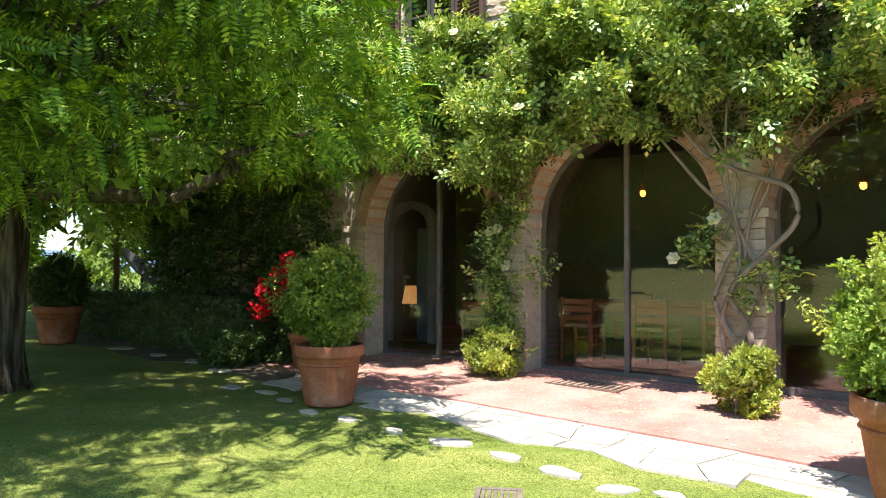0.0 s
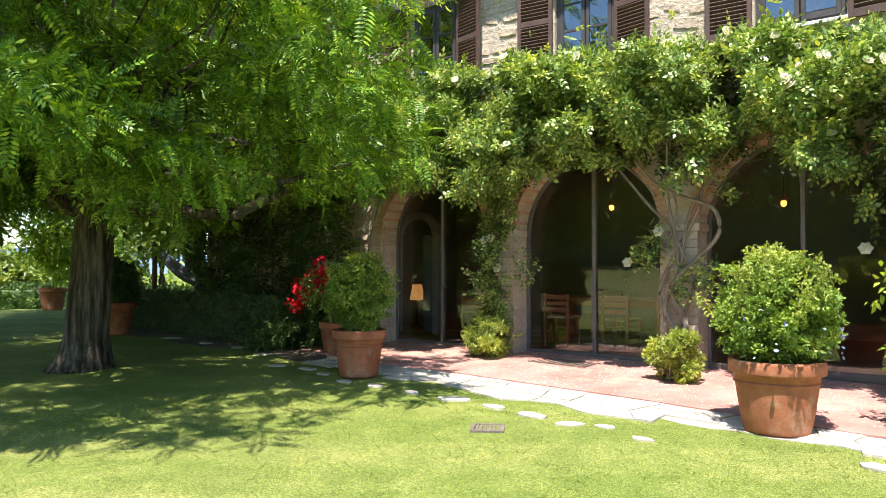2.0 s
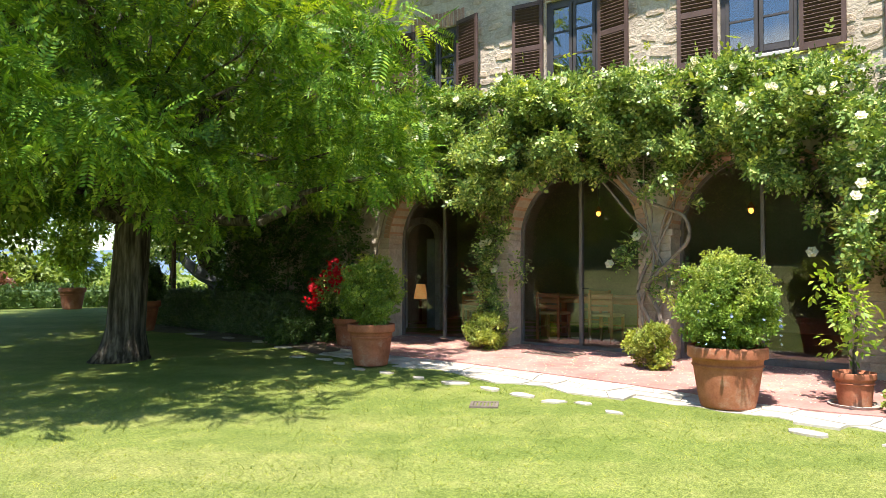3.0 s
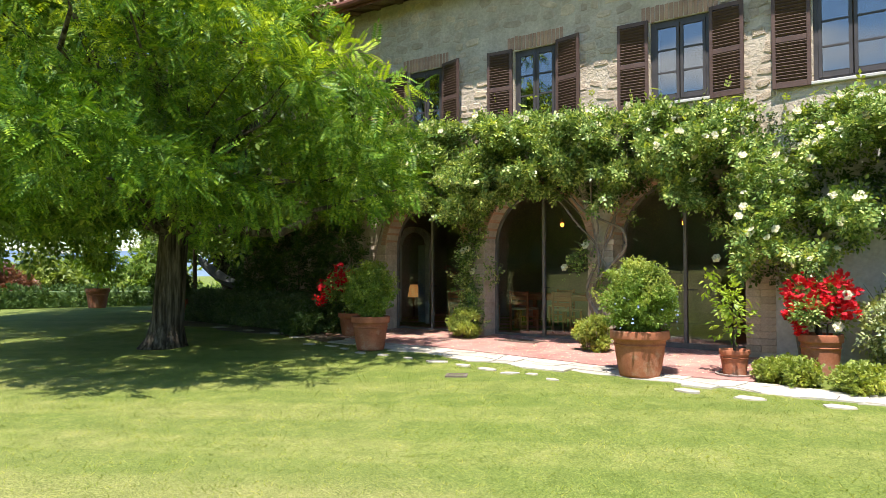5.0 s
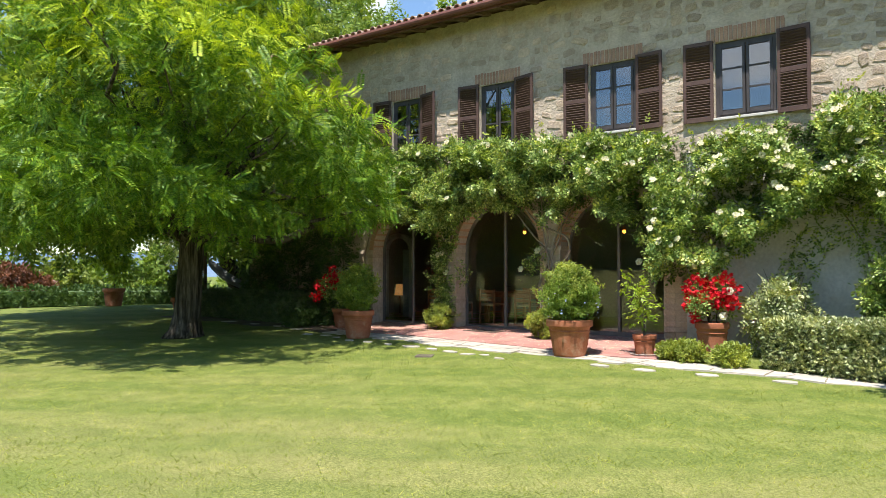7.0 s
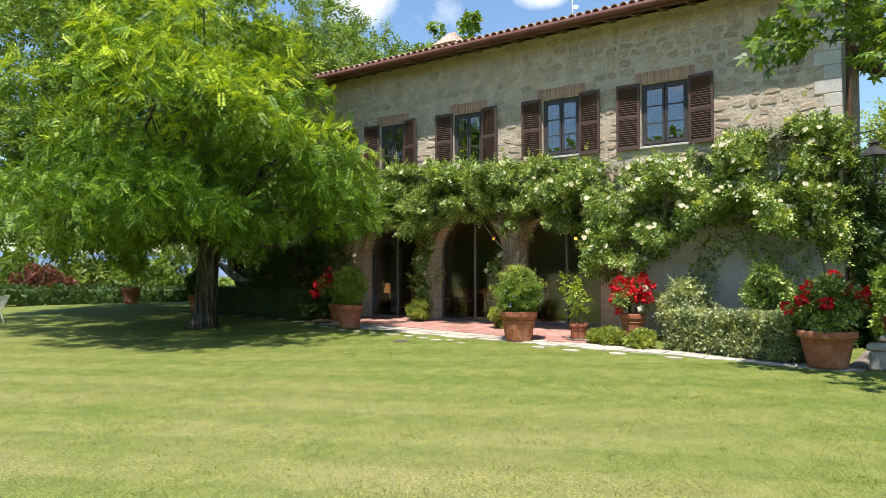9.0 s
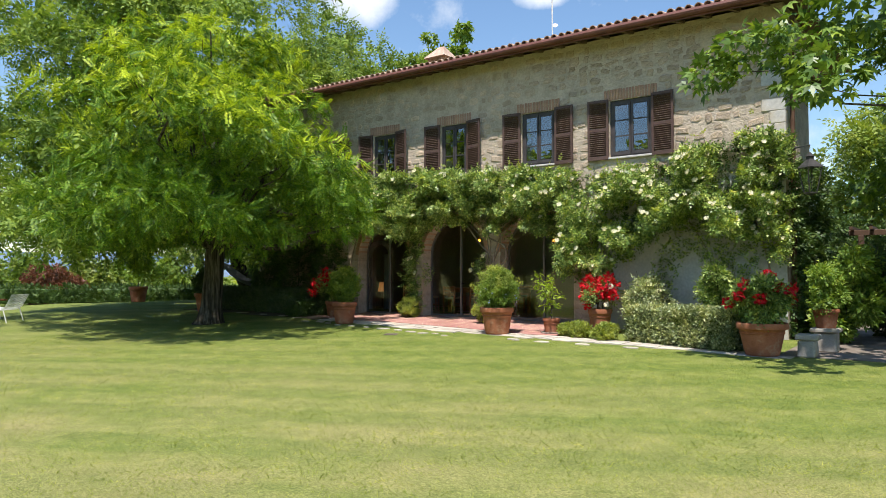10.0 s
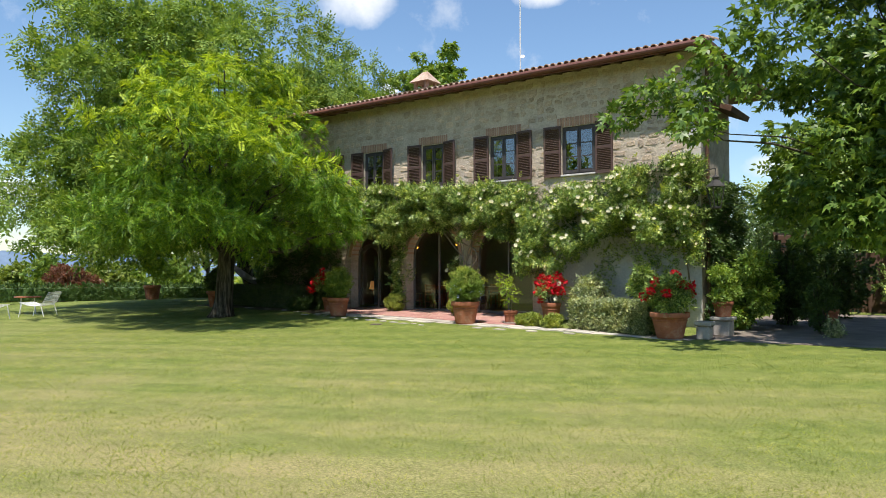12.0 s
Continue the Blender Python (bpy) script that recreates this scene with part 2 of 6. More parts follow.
MAT = {
    "lawn": lawn_material(),
    "blade": leafy("grass_blade", (0.15, 0.212, 0.038), (0.262, 0.316, 0.064), (0.45, 0.43, 0.15), 0.5, 0.6, 0.2),
    "bark": bark_material(),
    "vine": mottled("vine_bark", (0.2, 0.16, 0.12), (0.36, 0.3, 0.24), 6, 60, 0.95, 0.1, 0.8, 0.01),
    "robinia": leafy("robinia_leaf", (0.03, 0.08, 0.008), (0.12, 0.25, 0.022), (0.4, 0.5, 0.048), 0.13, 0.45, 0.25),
    # lighter robinia leaf for upper tufts; the pair paints lit tops over shaded undersides
    "robinia_lit": leafy("robinia_lit_leaf", (0.2, 0.33, 0.02), (0.38, 0.5, 0.032), (0.72, 0.78, 0.08), 0.27, 0.45, 0.2),
    "feather": leafy("feathery_leaf", (0.07, 0.13, 0.028), (0.19, 0.295, 0.062), (0.4, 0.48, 0.115), 0.3, 0.5, 0.15),
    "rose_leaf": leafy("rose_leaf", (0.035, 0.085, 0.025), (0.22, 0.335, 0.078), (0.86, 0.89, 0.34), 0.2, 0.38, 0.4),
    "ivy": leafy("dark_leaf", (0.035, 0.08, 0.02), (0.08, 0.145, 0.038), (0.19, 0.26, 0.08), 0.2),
    "box": leafy("shrub_leaf", (0.07, 0.15, 0.025), (0.22, 0.34, 0.055), (0.5, 0.57, 0.14), 0.28),
    "gold": leafy("golden_leaf", (0.17, 0.24, 0.04), (0.36, 0.43, 0.085), (0.6, 0.62, 0.22), 0.35),
    "lemon": leafy("citrus_leaf", (0.14, 0.24, 0.03), (0.28, 0.4, 0.05), (0.48, 0.55, 0.1), 0.4),
    "varieg": leafy("variegated_leaf", (0.03, 0.07, 0.015), (0.37, 0.43, 0.18), (1.0, 0.98, 0.7), 0.2, 0.35, 0.4),
    "hedge": leafy("hedge_leaf", (0.05, 0.1, 0.035), (0.1, 0.17, 0.06), (0.3, 0.36, 0.2), 0.15, 0.3, 0.6),
    "maple": leafy("maple_leaf", (0.045, 0.095, 0.02), (0.13, 0.225, 0.038), (0.36, 0.46, 0.085), 0.26, 0.4, 0.35),
    "olive": leafy("meadow_leaf", (0.13, 0.2, 0.04), (0.25, 0.33, 0.07), (0.42, 0.46, 0.14), 0.35),
    "photinia": leafy("red_leaf", (0.09, 0.05, 0.03), (0.2, 0.08, 0.05), (0.32, 0.15, 0.09), 0.25),
    "red": leafy("red_petal", (0.4, 0.006, 0.014), (0.62, 0.014, 0.03), (0.76, 0.06, 0.09), 0.25, 0.6, 0.2),
    "white_petal": leafy("cream_petal", (0.66, 0.6, 0.42), (0.76, 0.72, 0.56), (0.82, 0.8, 0.7), 0.25, 0.6, 0.2),
    "blue_petal": leafy("pale_blue_petal", (0.3, 0.37, 0.72), (0.38, 0.45, 0.8), (0.5, 0.56, 0.85), 0.25, 0.6, 0.2),
    "terracotta": mottled("terracotta", (0.31, 0.105, 0.052), (0.47, 0.185, 0.098), 5, 45, 0.85, 0.2, 0.25, 0.006, stain=(0.5, 0.33, 0.22)),
    "soil": mottled("soil", (0.04, 0.028, 0.018), (0.1, 0.07, 0.045), 8, 60, 0.95, 0.1, 0.8, 0.02),
    "gravel": mottled("pale_gravel", (0.42, 0.37, 0.3), (0.6, 0.55, 0.46), 5, 60, 0.95, 0.1, 0.8, 0.01, stain=(0.2, 0.22, 0.08)),
    "dirt": mottled("bare_earth", (0.1, 0.08, 0.055), (0.2, 0.165, 0.12), 3, 35, 0.95, 0.1, 0.8, 0.02, stain=(0.1, 0.12, 0.04)),
    "patio": mottled("red_terrace", (0.37, 0.17, 0.14), (0.53, 0.3, 0.25), 1.6, 28, 0.85, 0.2, 0.3, 0.006, stain=(0.55, 0.38, 0.28)),
    "flag": mottled("pale_flagstone", (0.44, 0.4, 0.33), (0.63, 0.58, 0.5), 3, 30, 0.9, 0.2, 0.5, 0.012, per="object", stain=(0.42, 0.38, 0.31)),
    "paving": mottled("grey_paving", (0.17, 0.14, 0.11), (0.28, 0.24, 0.2), 2, 30, 0.9, 0.2, 0.4, 0.01),
    "mortar": mottled("lime_mortar", (0.45, 0.37, 0.28), (0.68, 0.58, 0.46), 2.6, 16, 0.95, 0.1, 1.0, 0.035, stain=(0.42, 0.35, 0.26)),
    "stone": mottled("rubble_stone", (0.43, 0.34, 0.255), (0.7, 0.575, 0.45), 2.6, 18, 0.95, 0.12, 1.0, 0.03, per="object"),
    "stones": mottled("rubble_stones", (0.43, 0.34, 0.255), (0.7, 0.575, 0.45), 2.6, 18, 0.95, 0.12, 1.0, 0.03, per="island"),
    "plaster": mottled("pale_plaster", (0.5, 0.48, 0.44), (0.66, 0.64, 0.6), 1.2, 18, 0.9, 0.15, 0.4, 0.01, stain=(0.5, 0.42, 0.3)),
    "brick": mottled("old_brick", (0.46, 0.37, 0.28), (0.64, 0.54, 0.43), 5, 40, 0.95, 0.12, 0.6, 0.01, per="object"),
    "ring": mottled("arch_brick", (0.44, 0.255, 0.165), (0.58, 0.37, 0.25), 3, 40, 0.95, 0.12, 0.5, 0.008),
    "red_brick": mottled("red_brick", (0.36, 0.21, 0.15), (0.5, 0.32, 0.23), 5, 40, 0.95, 0.12, 0.6, 0.01, per="object"),
    "tile": mottled("roof_tile", (0.4, 0.26, 0.19), (0.66, 0.52, 0.42), 4, 30, 0.9, 0.15, 0.5, 0.01, per="object", stain=(0.5, 0.44, 0.36)),
    "tiles": mottled("roof_tiles", (0.4, 0.26, 0.19), (0.66, 0.52, 0.42), 4, 30, 0.9, 0.15, 0.5, 0.01, per="island", stain=(0.5, 0.44, 0.36)),
    "eaves": mottled("eaves_timber", (0.1, 0.055, 0.035), (0.17, 0.1, 0.065), 4, 40, 0.8, 0.2, 0.3),
    "soffit": mottled("soffit_boards", (0.16, 0.1, 0.07), (0.25, 0.17, 0.12), 3, 30, 0.9, 0.15, 0.3),
    "gutter": mottled("copper_gutter", (0.12, 0.045, 0.033), (0.2, 0.075, 0.055), 4, 40, 0.55, 0.4, 0.1),
    "shutter": mottled("brown_shutter_paint", (0.085, 0.05, 0.042), (0.13, 0.08, 0.066), 5, 60, 0.6, 0.3, 0.15, 0.003),
    "sash": mottled("dark_sash_paint", (0.05, 0.045, 0.045), (0.085, 0.075, 0.075), 5, 60, 0.5, 0.35, 0.1, 0.003),
    "steel": mottled("grey_steel", (0.12, 0.108, 0.1), (0.19, 0.172, 0.16), 5, 60, 0.45, 0.5, 0.1, 0.002),
    "iron": mottled("wrought_iron", (0.035, 0.035, 0.035), (0.075, 0.07, 0.065), 8, 60, 0.55, 0.4, 0.2, 0.003),
    "cast_iron": mottled("cast_iron", (0.12, 0.095, 0.075), (0.22, 0.18, 0.14), 8, 60, 0.8, 0.3, 0.3, 0.004),
    "concrete": mottled("concrete", (0.34, 0.31, 0.26), (0.46, 0.42, 0.36), 5, 50, 0.95, 0.15, 0.4, 0.006),
    "wood": mottled("chestnut_wood", (0.3, 0.1, 0.045), (0.46, 0.18, 0.08), 2, 30, 0.55, 0.35, 0.2, 0.004, stretch=(1, 1, 6)),
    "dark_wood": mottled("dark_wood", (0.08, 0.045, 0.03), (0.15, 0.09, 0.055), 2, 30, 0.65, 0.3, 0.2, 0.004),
    "rush": mottled("woven_rush", (0.4, 0.3, 0.16), (0.55, 0.42, 0.25), 6, 80, 0.9, 0.1, 0.6, 0.006),
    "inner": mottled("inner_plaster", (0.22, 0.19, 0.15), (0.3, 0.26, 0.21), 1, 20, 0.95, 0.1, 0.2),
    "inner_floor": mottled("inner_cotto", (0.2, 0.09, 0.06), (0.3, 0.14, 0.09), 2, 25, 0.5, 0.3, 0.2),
    "carved": mottled("carved_white_wood", (0.38, 0.36, 0.31), (0.55, 0.52, 0.46), 3, 24, 0.8, 0.2, 0.8, 0.02),
    "white_metal": mottled("white_lacquer", (0.74, 0.74, 0.72), (0.84, 0.84, 0.82), 3, 60, 0.45, 0.4, 0.05),
    "canvas": mottled("grey_canvas", (0.2, 0.22, 0.22), (0.34, 0.35, 0.34), 4, 80, 0.95, 0.1, 0.4),
    # the air's blue haze is put into the hills' base colour
    "hill": mottled("hazy_far_hills", (0.13, 0.19, 0.26), (0.2, 0.27, 0.36), 0.006, 0.05, 1.0, 0.0, 0.0),
    "pane": glassy("clear_glass"),
    "sky_pane": glassy("old_window_glass", (0.7, 0.75, 0.78), 0.19),
    "bulb": glow("warm_bulb", (1.0, 0.42, 0.05), 2.6),
    "amber": glow("amber_shade", (0.9, 0.4, 0.12), 0.2),
}


# ---- building tools ----
def empty(name, x=0.0, y=0.0, z=0.0, label="", category="", group="", kind=""):
    ob = new(name)
    ob.location = (x, y, z)
    ob.empty_display_size = 0.1
    return tagged(ob, label, category, group, kind)


def part(name, data, material, parent=None, label="", kind="", smooth=False):
    """Links a bmesh or a mesh as one object, in the coordinates of its parent."""
    if isinstance(data, bmesh.types.BMesh):
        me = bpy.data.meshes.new(name)
        data.to_mesh(me)
        data.free()
    else:
        me = data
    if not me.materials:
        me.materials.append(MAT[material])
    if smooth:
        me.polygons.foreach_set("use_smooth", [True] * len(me.polygons))
    ob = new(name, me)
    if parent:
        ob.parent = parent
    return tagged(ob, label, kind=kind)


def quads(name, verts, n_quads):
    """A mesh of separate four-cornered faces from an array of corners."""
    me = bpy.data.meshes.new(name)
    me.vertices.add(len(verts))
    me.vertices.foreach_set("co", np.ascontiguousarray(verts, dtype=np.float32).ravel())
    me.loops.add(n_quads * 4)
    me.loops.foreach_set("vertex_index", np.arange(n_quads * 4, dtype=np.int32))
    me.polygons.add(n_quads)
    me.polygons.foreach_set("loop_start", np.arange(0, n_quads * 4, 4, dtype=np.int32))
    me.update(calc_edges=True)
    return me


def box(bm, x0, y0, z0, x1, y1, z1, bevel=0.0, m=None):
    got = bmesh.ops.create_cube(bm, size=1.0)["verts"]
    for v in got:
        v.co = Vector((x0 + (v.co.x + 0.5) * (x1 - x0), y0 + (v.co.y + 0.5) * (y1 - y0), z0 + (v.co.z + 0.5) * (z1 - z0)))
    if bevel:
        edges = list({e for v in got for e in v.link_edges})
        more = bmesh.ops.bevel(bm, geom=edges, offset=bevel, segments=1, affect="EDGES", clamp_overlap=True)
        got = list({v for f in more["faces"] for v in f.verts} | {v for v in got if v.is_valid})
    if m is not None:
        bmesh.ops.transform(bm, matrix=m, verts=got)
    return bm


def one_box(*a, **k):
    return box(bmesh.new(), *a, **k)


def lathe(profile, steps=32, bm=None, wobble=0.0, caps=True):
    """Turns (radius, height) pairs round z."""
    bm = bm or bmesh.new()
    rings = []
    for r, z in profile:
        rings.append([bm.verts.new((r * math.cos(a) * (1 + wobble * math.sin(3 * a + z)), r * math.sin(a) * (1 + wobble * math.cos(2 * a)), z))
                      for a in (2 * math.pi * i / steps for i in range(steps))])
    for p, q in zip(rings, rings[1:]):
        for i in range(steps):
            j = (i + 1) % steps
            bm.faces.new((p[i], p[j], q[j], q[i]))
    if caps:
        bm.faces.new(list(reversed(rings[0])))
        bm.faces.new(rings[-1])
    return bm


def tube(points, radii, sides=8, bm=None, ridged=0.0):
    """A tapered limb through the points."""
    bm = bm or bmesh.new()
    pts = [Vector(p) for p in points]
    rings = []
    for i, p in enumerate(pts):
        way = (pts[min(i + 1, len(pts) - 1)] - pts[max(i - 1, 0)]).normalized()
        q = way.to_track_quat("Z", "Y")
        rings.append([bm.verts.new(p + q @ Vector((math.cos(a), math.sin(a), 0)) * radii[i] * (1 + ridged * math.sin(5 * a + 0.7 * i)))
                      for a in (2 * math.pi * k / sides for k in range(sides))])
    for p, q in zip(rings, rings[1:]):
        for i in range(sides):
            j = (i + 1) % sides
            bm.faces.new((p[i], p[j], q[j], q[i]))
    bm.faces.new(list(reversed(rings[0])))
    bm.faces.new(rings[-1])
    return bm


def bent(a, b, sag, n, rng, rough=0.1):
    """Points from a to b along an arched, uneven line."""
    a, b = Vector(a), Vector(b)
    out = []
    for i in range(n + 1):
        f = i / n
        p = a.lerp(b, f) + Vector((0, 0, sag * 4 * f * (1 - f)))
        if 0 < i < n:
            p += Vector(rng.normal(0, rough, 3))
        out.append(p)
    return out


# leaf shapes: each leaflet is a four-cornered blade (base, side, tip, side)
def blade(x, y, angle, length, width, z=0.0, dip=0.15):
    c, s = math.cos(angle), math.sin(angle)
    pts = ((0, 0, 0), (0.45 * length, width / 2, 0.04 * length), (length, 0, -dip * length), (0.45 * length, -width / 2, 0.04 * length))
    return [(x + c * u - s * v, y + s * u + c * v, z + w) for u, v, w in pts]


def pinnate(pairs, spread=1.15, length=0.26, width=0.11):
    out = []
    for i in range(pairs):
        x = 0.16 + 0.72 * i / pairs
        for side in (1, -1):
            out.append(blade(x, 0, side * spread, length * (1.0 - 0.35 * abs(i / pairs - 0.4)), width, -0.3 * x * x))
    out.append(blade(0.88, 0, 0, length, width, -0.24))
    return np.array(out)


def sprig(n, length, width, rng):
    out = []
    for i in range(n):
        x = 0.75 * i / n
        out.append(blade(x, 0.04 * rng.normal(), rng.uniform(-1.5, 1.5), length * rng.uniform(0.7, 1.2), width, 0.12 * rng.normal(), rng.uniform(-0.5, 0.5)))
    return np.array(out)


def lobed():
    return np.array([blade(0, 0, a, l, 0.34, 0, 0.2) for a, l in ((0, 1.0), (0.75, 0.85), (-0.75, 0.85), (1.6, 0.55), (-1.6, 0.55))])


shape_rng = np.random.default_rng(5)
SHAPE = {
    "pinnate": pinnate(9, 1.2, 0.21, 0.07), "feather": pinnate(3, 1.0, 0.38, 0.17), "rose": pinnate(2, 0.95, 0.5, 0.3),
    "sprig": sprig(7, 0.42, 0.2, shape_rng), "long": sprig(5, 0.6, 0.22, shape_rng), "lobed": lobed(),
    "petals": np.array([blade(0, 0, a, 0.5, 0.45, 0, -0.25) for a in np.arange(0, 6.2, 1.05)]),
    "single": np.array([blade(0, 0, 0, 1.0, 0.55)]),
}


def leaf_mesh(name, pts, ways, shape, size, rng, vary=0.35, up=1.0):
    """Leaves of one shape set at the points, growing along the ways."""
    t = SHAPE[shape]
    n, k = len(pts), len(t)
    x = ways / (np.linalg.norm(ways, axis=1, keepdims=True) + 1e-9)
    ref = rng.normal(0, 0.55, (n, 3)) + np.array([0, 0, up])
    z = ref - x * (ref * x).sum(1, keepdims=True)
    z /= np.linalg.norm(z, axis=1, keepdims=True) + 1e-9
    y = np.cross(z, x)
    s = (size * rng.uniform(1 - vary, 1 + vary, n))[:, None, None]
    flat = t.reshape(-1, 3)
    v = pts[:, None, :] + s * (flat[None, :, 0, None] * x[:, None] + flat[None, :, 1, None] * y[:, None] + flat[None, :, 2, None] * z[:, None])
    return quads(name, v.reshape(-1, 3), n * k)


def in_clumps(centres, radii, n, rng, squash=0.75, rim=0.45):
    """Points in many ball-shaped clumps, denser to their rims, with outward ways."""
    centres, radii = np.asarray(centres, float), np.asarray(radii, float)
    w = radii ** 2
    pick = rng.choice(len(centres), n, p=w / w.sum())
    d = rng.normal(0, 1, (n, 3))
    d /= np.linalg.norm(d, axis=1, keepdims=True)
    r = radii[pick] * rng.uniform(rim ** 3, 1.0, n) ** (1 / 3) * rng.uniform(0.8, 1.12, n)
    p = centres[pick] + d * r[:, None] * np.array([1, 1, squash])
    return p, d


def tufted(p, d, k, rng, reach, spread=0.9, droop=-0.2):
    """Turns shoot tips into rosettes: k leaves fan out round each shoot."""
    n = len(p)
    a = d / (np.linalg.norm(d, axis=1, keepdims=True) + 1e-9)
    a, q = np.repeat(a, k, 0), np.repeat(p, k, 0)
    r = rng.normal(0, 1, (n * k, 3))
    r -= a * (r * a).sum(1, keepdims=True)
    r /= np.linalg.norm(r, axis=1, keepdims=True) + 1e-9
    ways = a * rng.uniform(0.2, 0.9, (n * k, 1)) + r * spread + np.array([0, 0, droop])
    return q + a * rng.uniform(-reach, reach, (n * k, 1)), ways


def turned(v, turn):
    c, s = math.cos(turn), math.sin(turn)
    return v @ np.array([[c, s, 0], [-s, c, 0], [0, 0, 1]])


def egg_clumps(c, radii, n, rng, lo=0.5, hi=0.95, size=(0.5, 1.0), low=-1.0, turn=0.0):
    """Clump centres through an egg-shaped crown."""
    d = rng.normal(0, 1, (n * 3, 3))
    d /= np.linalg.norm(d, axis=1, keepdims=True)
    d = d[d[:, 2] > low][:n]
    f = rng.uniform(lo, hi, len(d))[:, None]
    return np.asarray(c) + turned(d * f * np.asarray(radii), turn), rng.uniform(*size, len(d))


def smooth01(v):
    v = np.clip(v, 0, 1)
    return v * v * (3 - 2 * v)


def gz(x, y):
    """Height of the ground."""
    x, y = np.asarray(x, float), np.asarray(y, float)
    z = (0.04 - 0.002 * np.clip(x + 4, 0, 10)) * np.clip(y, 0, 8.25) - 0.03 * np.clip(-18 - x, 0, 400)
    z = z + 2.2 * smooth01((-18 - y) / 26.0)
    return z


def gh(x, y):
    return float(gz(x, y))


# ---- ground ----
def build_ground():
    def axis(lo, hi, step, far):
        mid = list(np.arange(lo, hi + 0.01, step))
        out, d = [], step
        v = hi
        while v < far:
            d *= 1.35
            v += d
            out.append(v)
        neg, d, v = [], step, lo
        while v > -far:
            d *= 1.35
            v -= d
            neg.append(v)
        return np.array(neg[::-1] + mid + out)
    xs, ys = axis(-34, 16, 0.5, 3000), axis(-46, 14, 0.5, 3000)
    gx, gy = np.meshgrid(xs, ys, indexing="ij")
    rng = np.random.default_rng(2)
    zz = gz(gx, gy) + rng.normal(0, 0.004, gx.shape)
    verts = np.stack([gx, gy, zz], -1).reshape(-1, 3)
    ny = len(ys)
    faces = [(i * ny + j, (i + 1) * ny + j, (i + 1) * ny + j + 1, i * ny + j + 1) for i in range(len(xs) - 1) for j in range(ny - 1)]
    me = bpy.data.meshes.new("ground")
    me.from_pydata(verts.tolist(), [], faces)
    ob = part("ground", me, "lawn", smooth=True)
    tagged(ob, "mown green lawn with drier yellowish stripes", "lawn", kind="structure")


build_ground()


FLOOR = 0.33
RED_EDGE = [(-7.4, 6.15), (-5.4, 5.78), (-4.1, 5.72), (-2.85, 5.6), (-1.9, 5.53), (-1.0, 5.42), (0.5, 5.2), (1.1, 5.3)]
OUT_EDGE = [(-6.3, 5.35), (-5.4, 5.14), (-4.26, 5.0), (-3.2, 4.92), (-2.5, 4.86), (-1.6, 4.76), (-0.6, 4.66), (0.5, 4.62), (1.6, 4.62), (2.9, 4.64), (4.2, 4.5), (5.1, 4.38), (6.2, 4.3)]


def laid(name, x0, x1, near, far, lift, material, label, category, step=0.25, depth=0.06):
    """Paving that follows the ground between two lines across x."""
    bm = bmesh.new()
    xs = np.arange(x0, x1 + 0.001, step)
    grid = []
    for x in xs:
        ya, yb = near(x), far(x)
        col = [bm.verts.new((x, ya, gh(x, ya) + lift - depth))]
        col += [bm.verts.new((x, ya + (yb - ya) * k / 8, gh(x, ya + (yb - ya) * k / 8) + lift)) for k in range(9)]
        col.append(bm.verts.new((x, yb, gh(x, yb) + lift - depth)))
        grid.append(col)
    for p, q in zip(grid, grid[1:]):
        for k in range(len(p) - 1):
            bm.faces.new((p[k], q[k], q[k + 1], p[k + 1]))
    for col in (grid[0], grid[-1]):
        bm.faces.new(col)
    bmesh.ops.recalc_face_normals(bm, faces=bm.faces[:])
    return tagged(part(name, bm, material), label, category, kind="structure")


def red_line(x):
    return float(np.interp(x, [q[0] for q in RED_EDGE], [q[1] for q in RED_EDGE]))


laid("patio", -7.4, 1.1, red_line, lambda x: 7.72, 0.022, "patio", "worn red terracotta terrace before the arches", "terrace")
laid("path", -14.2, -6.4, lambda x: 5.55 + 0.1 * math.sin(2.1 * x) + 0.06 * math.sin(5 * x) - 0.08 * (x + 6.4), lambda x: 6.35 - 0.1 * (x + 6.4), 0.006, "dirt", "bare brown earth strewn with stones before the hedge", "path")
laid("pavement", 5.75, 15.0, lambda x: 4.75 + 0.12 * max(0.0, x - 8.0), lambda x: 15.0, 0.014, "paving", "shaded grey paved yard beside the house", "pavement")

# ---- house ----
house = empty("house", -3.0, 7.35, 0.0, "two-storey rubble-stone farmhouse with arches and tiled roof", "house")
HX, HY = house.location.x, house.location.y
X0, X1, Y0, YB, ZTOP = -11.5, 5.4, 7.35, 14.2, 7.26
ARCHES = [(-6.77, -4.74), (-4.25, -2.10), (-1.63, 0.52)]
SPRING = 2.03
WIN_Z = (4.33, 5.70)
WINDOWS = [(-8.62, -7.62), (-6.14, -5.26), (-3.58, -2.70), (-0.95, 0.01), (1.50, 2.53)]


def h(m):
    """Moves house geometry into the house's own coordinates."""
    bmesh.ops.translate(m, vec=(-HX, -HY, 0), verts=m.verts[:])
    return m


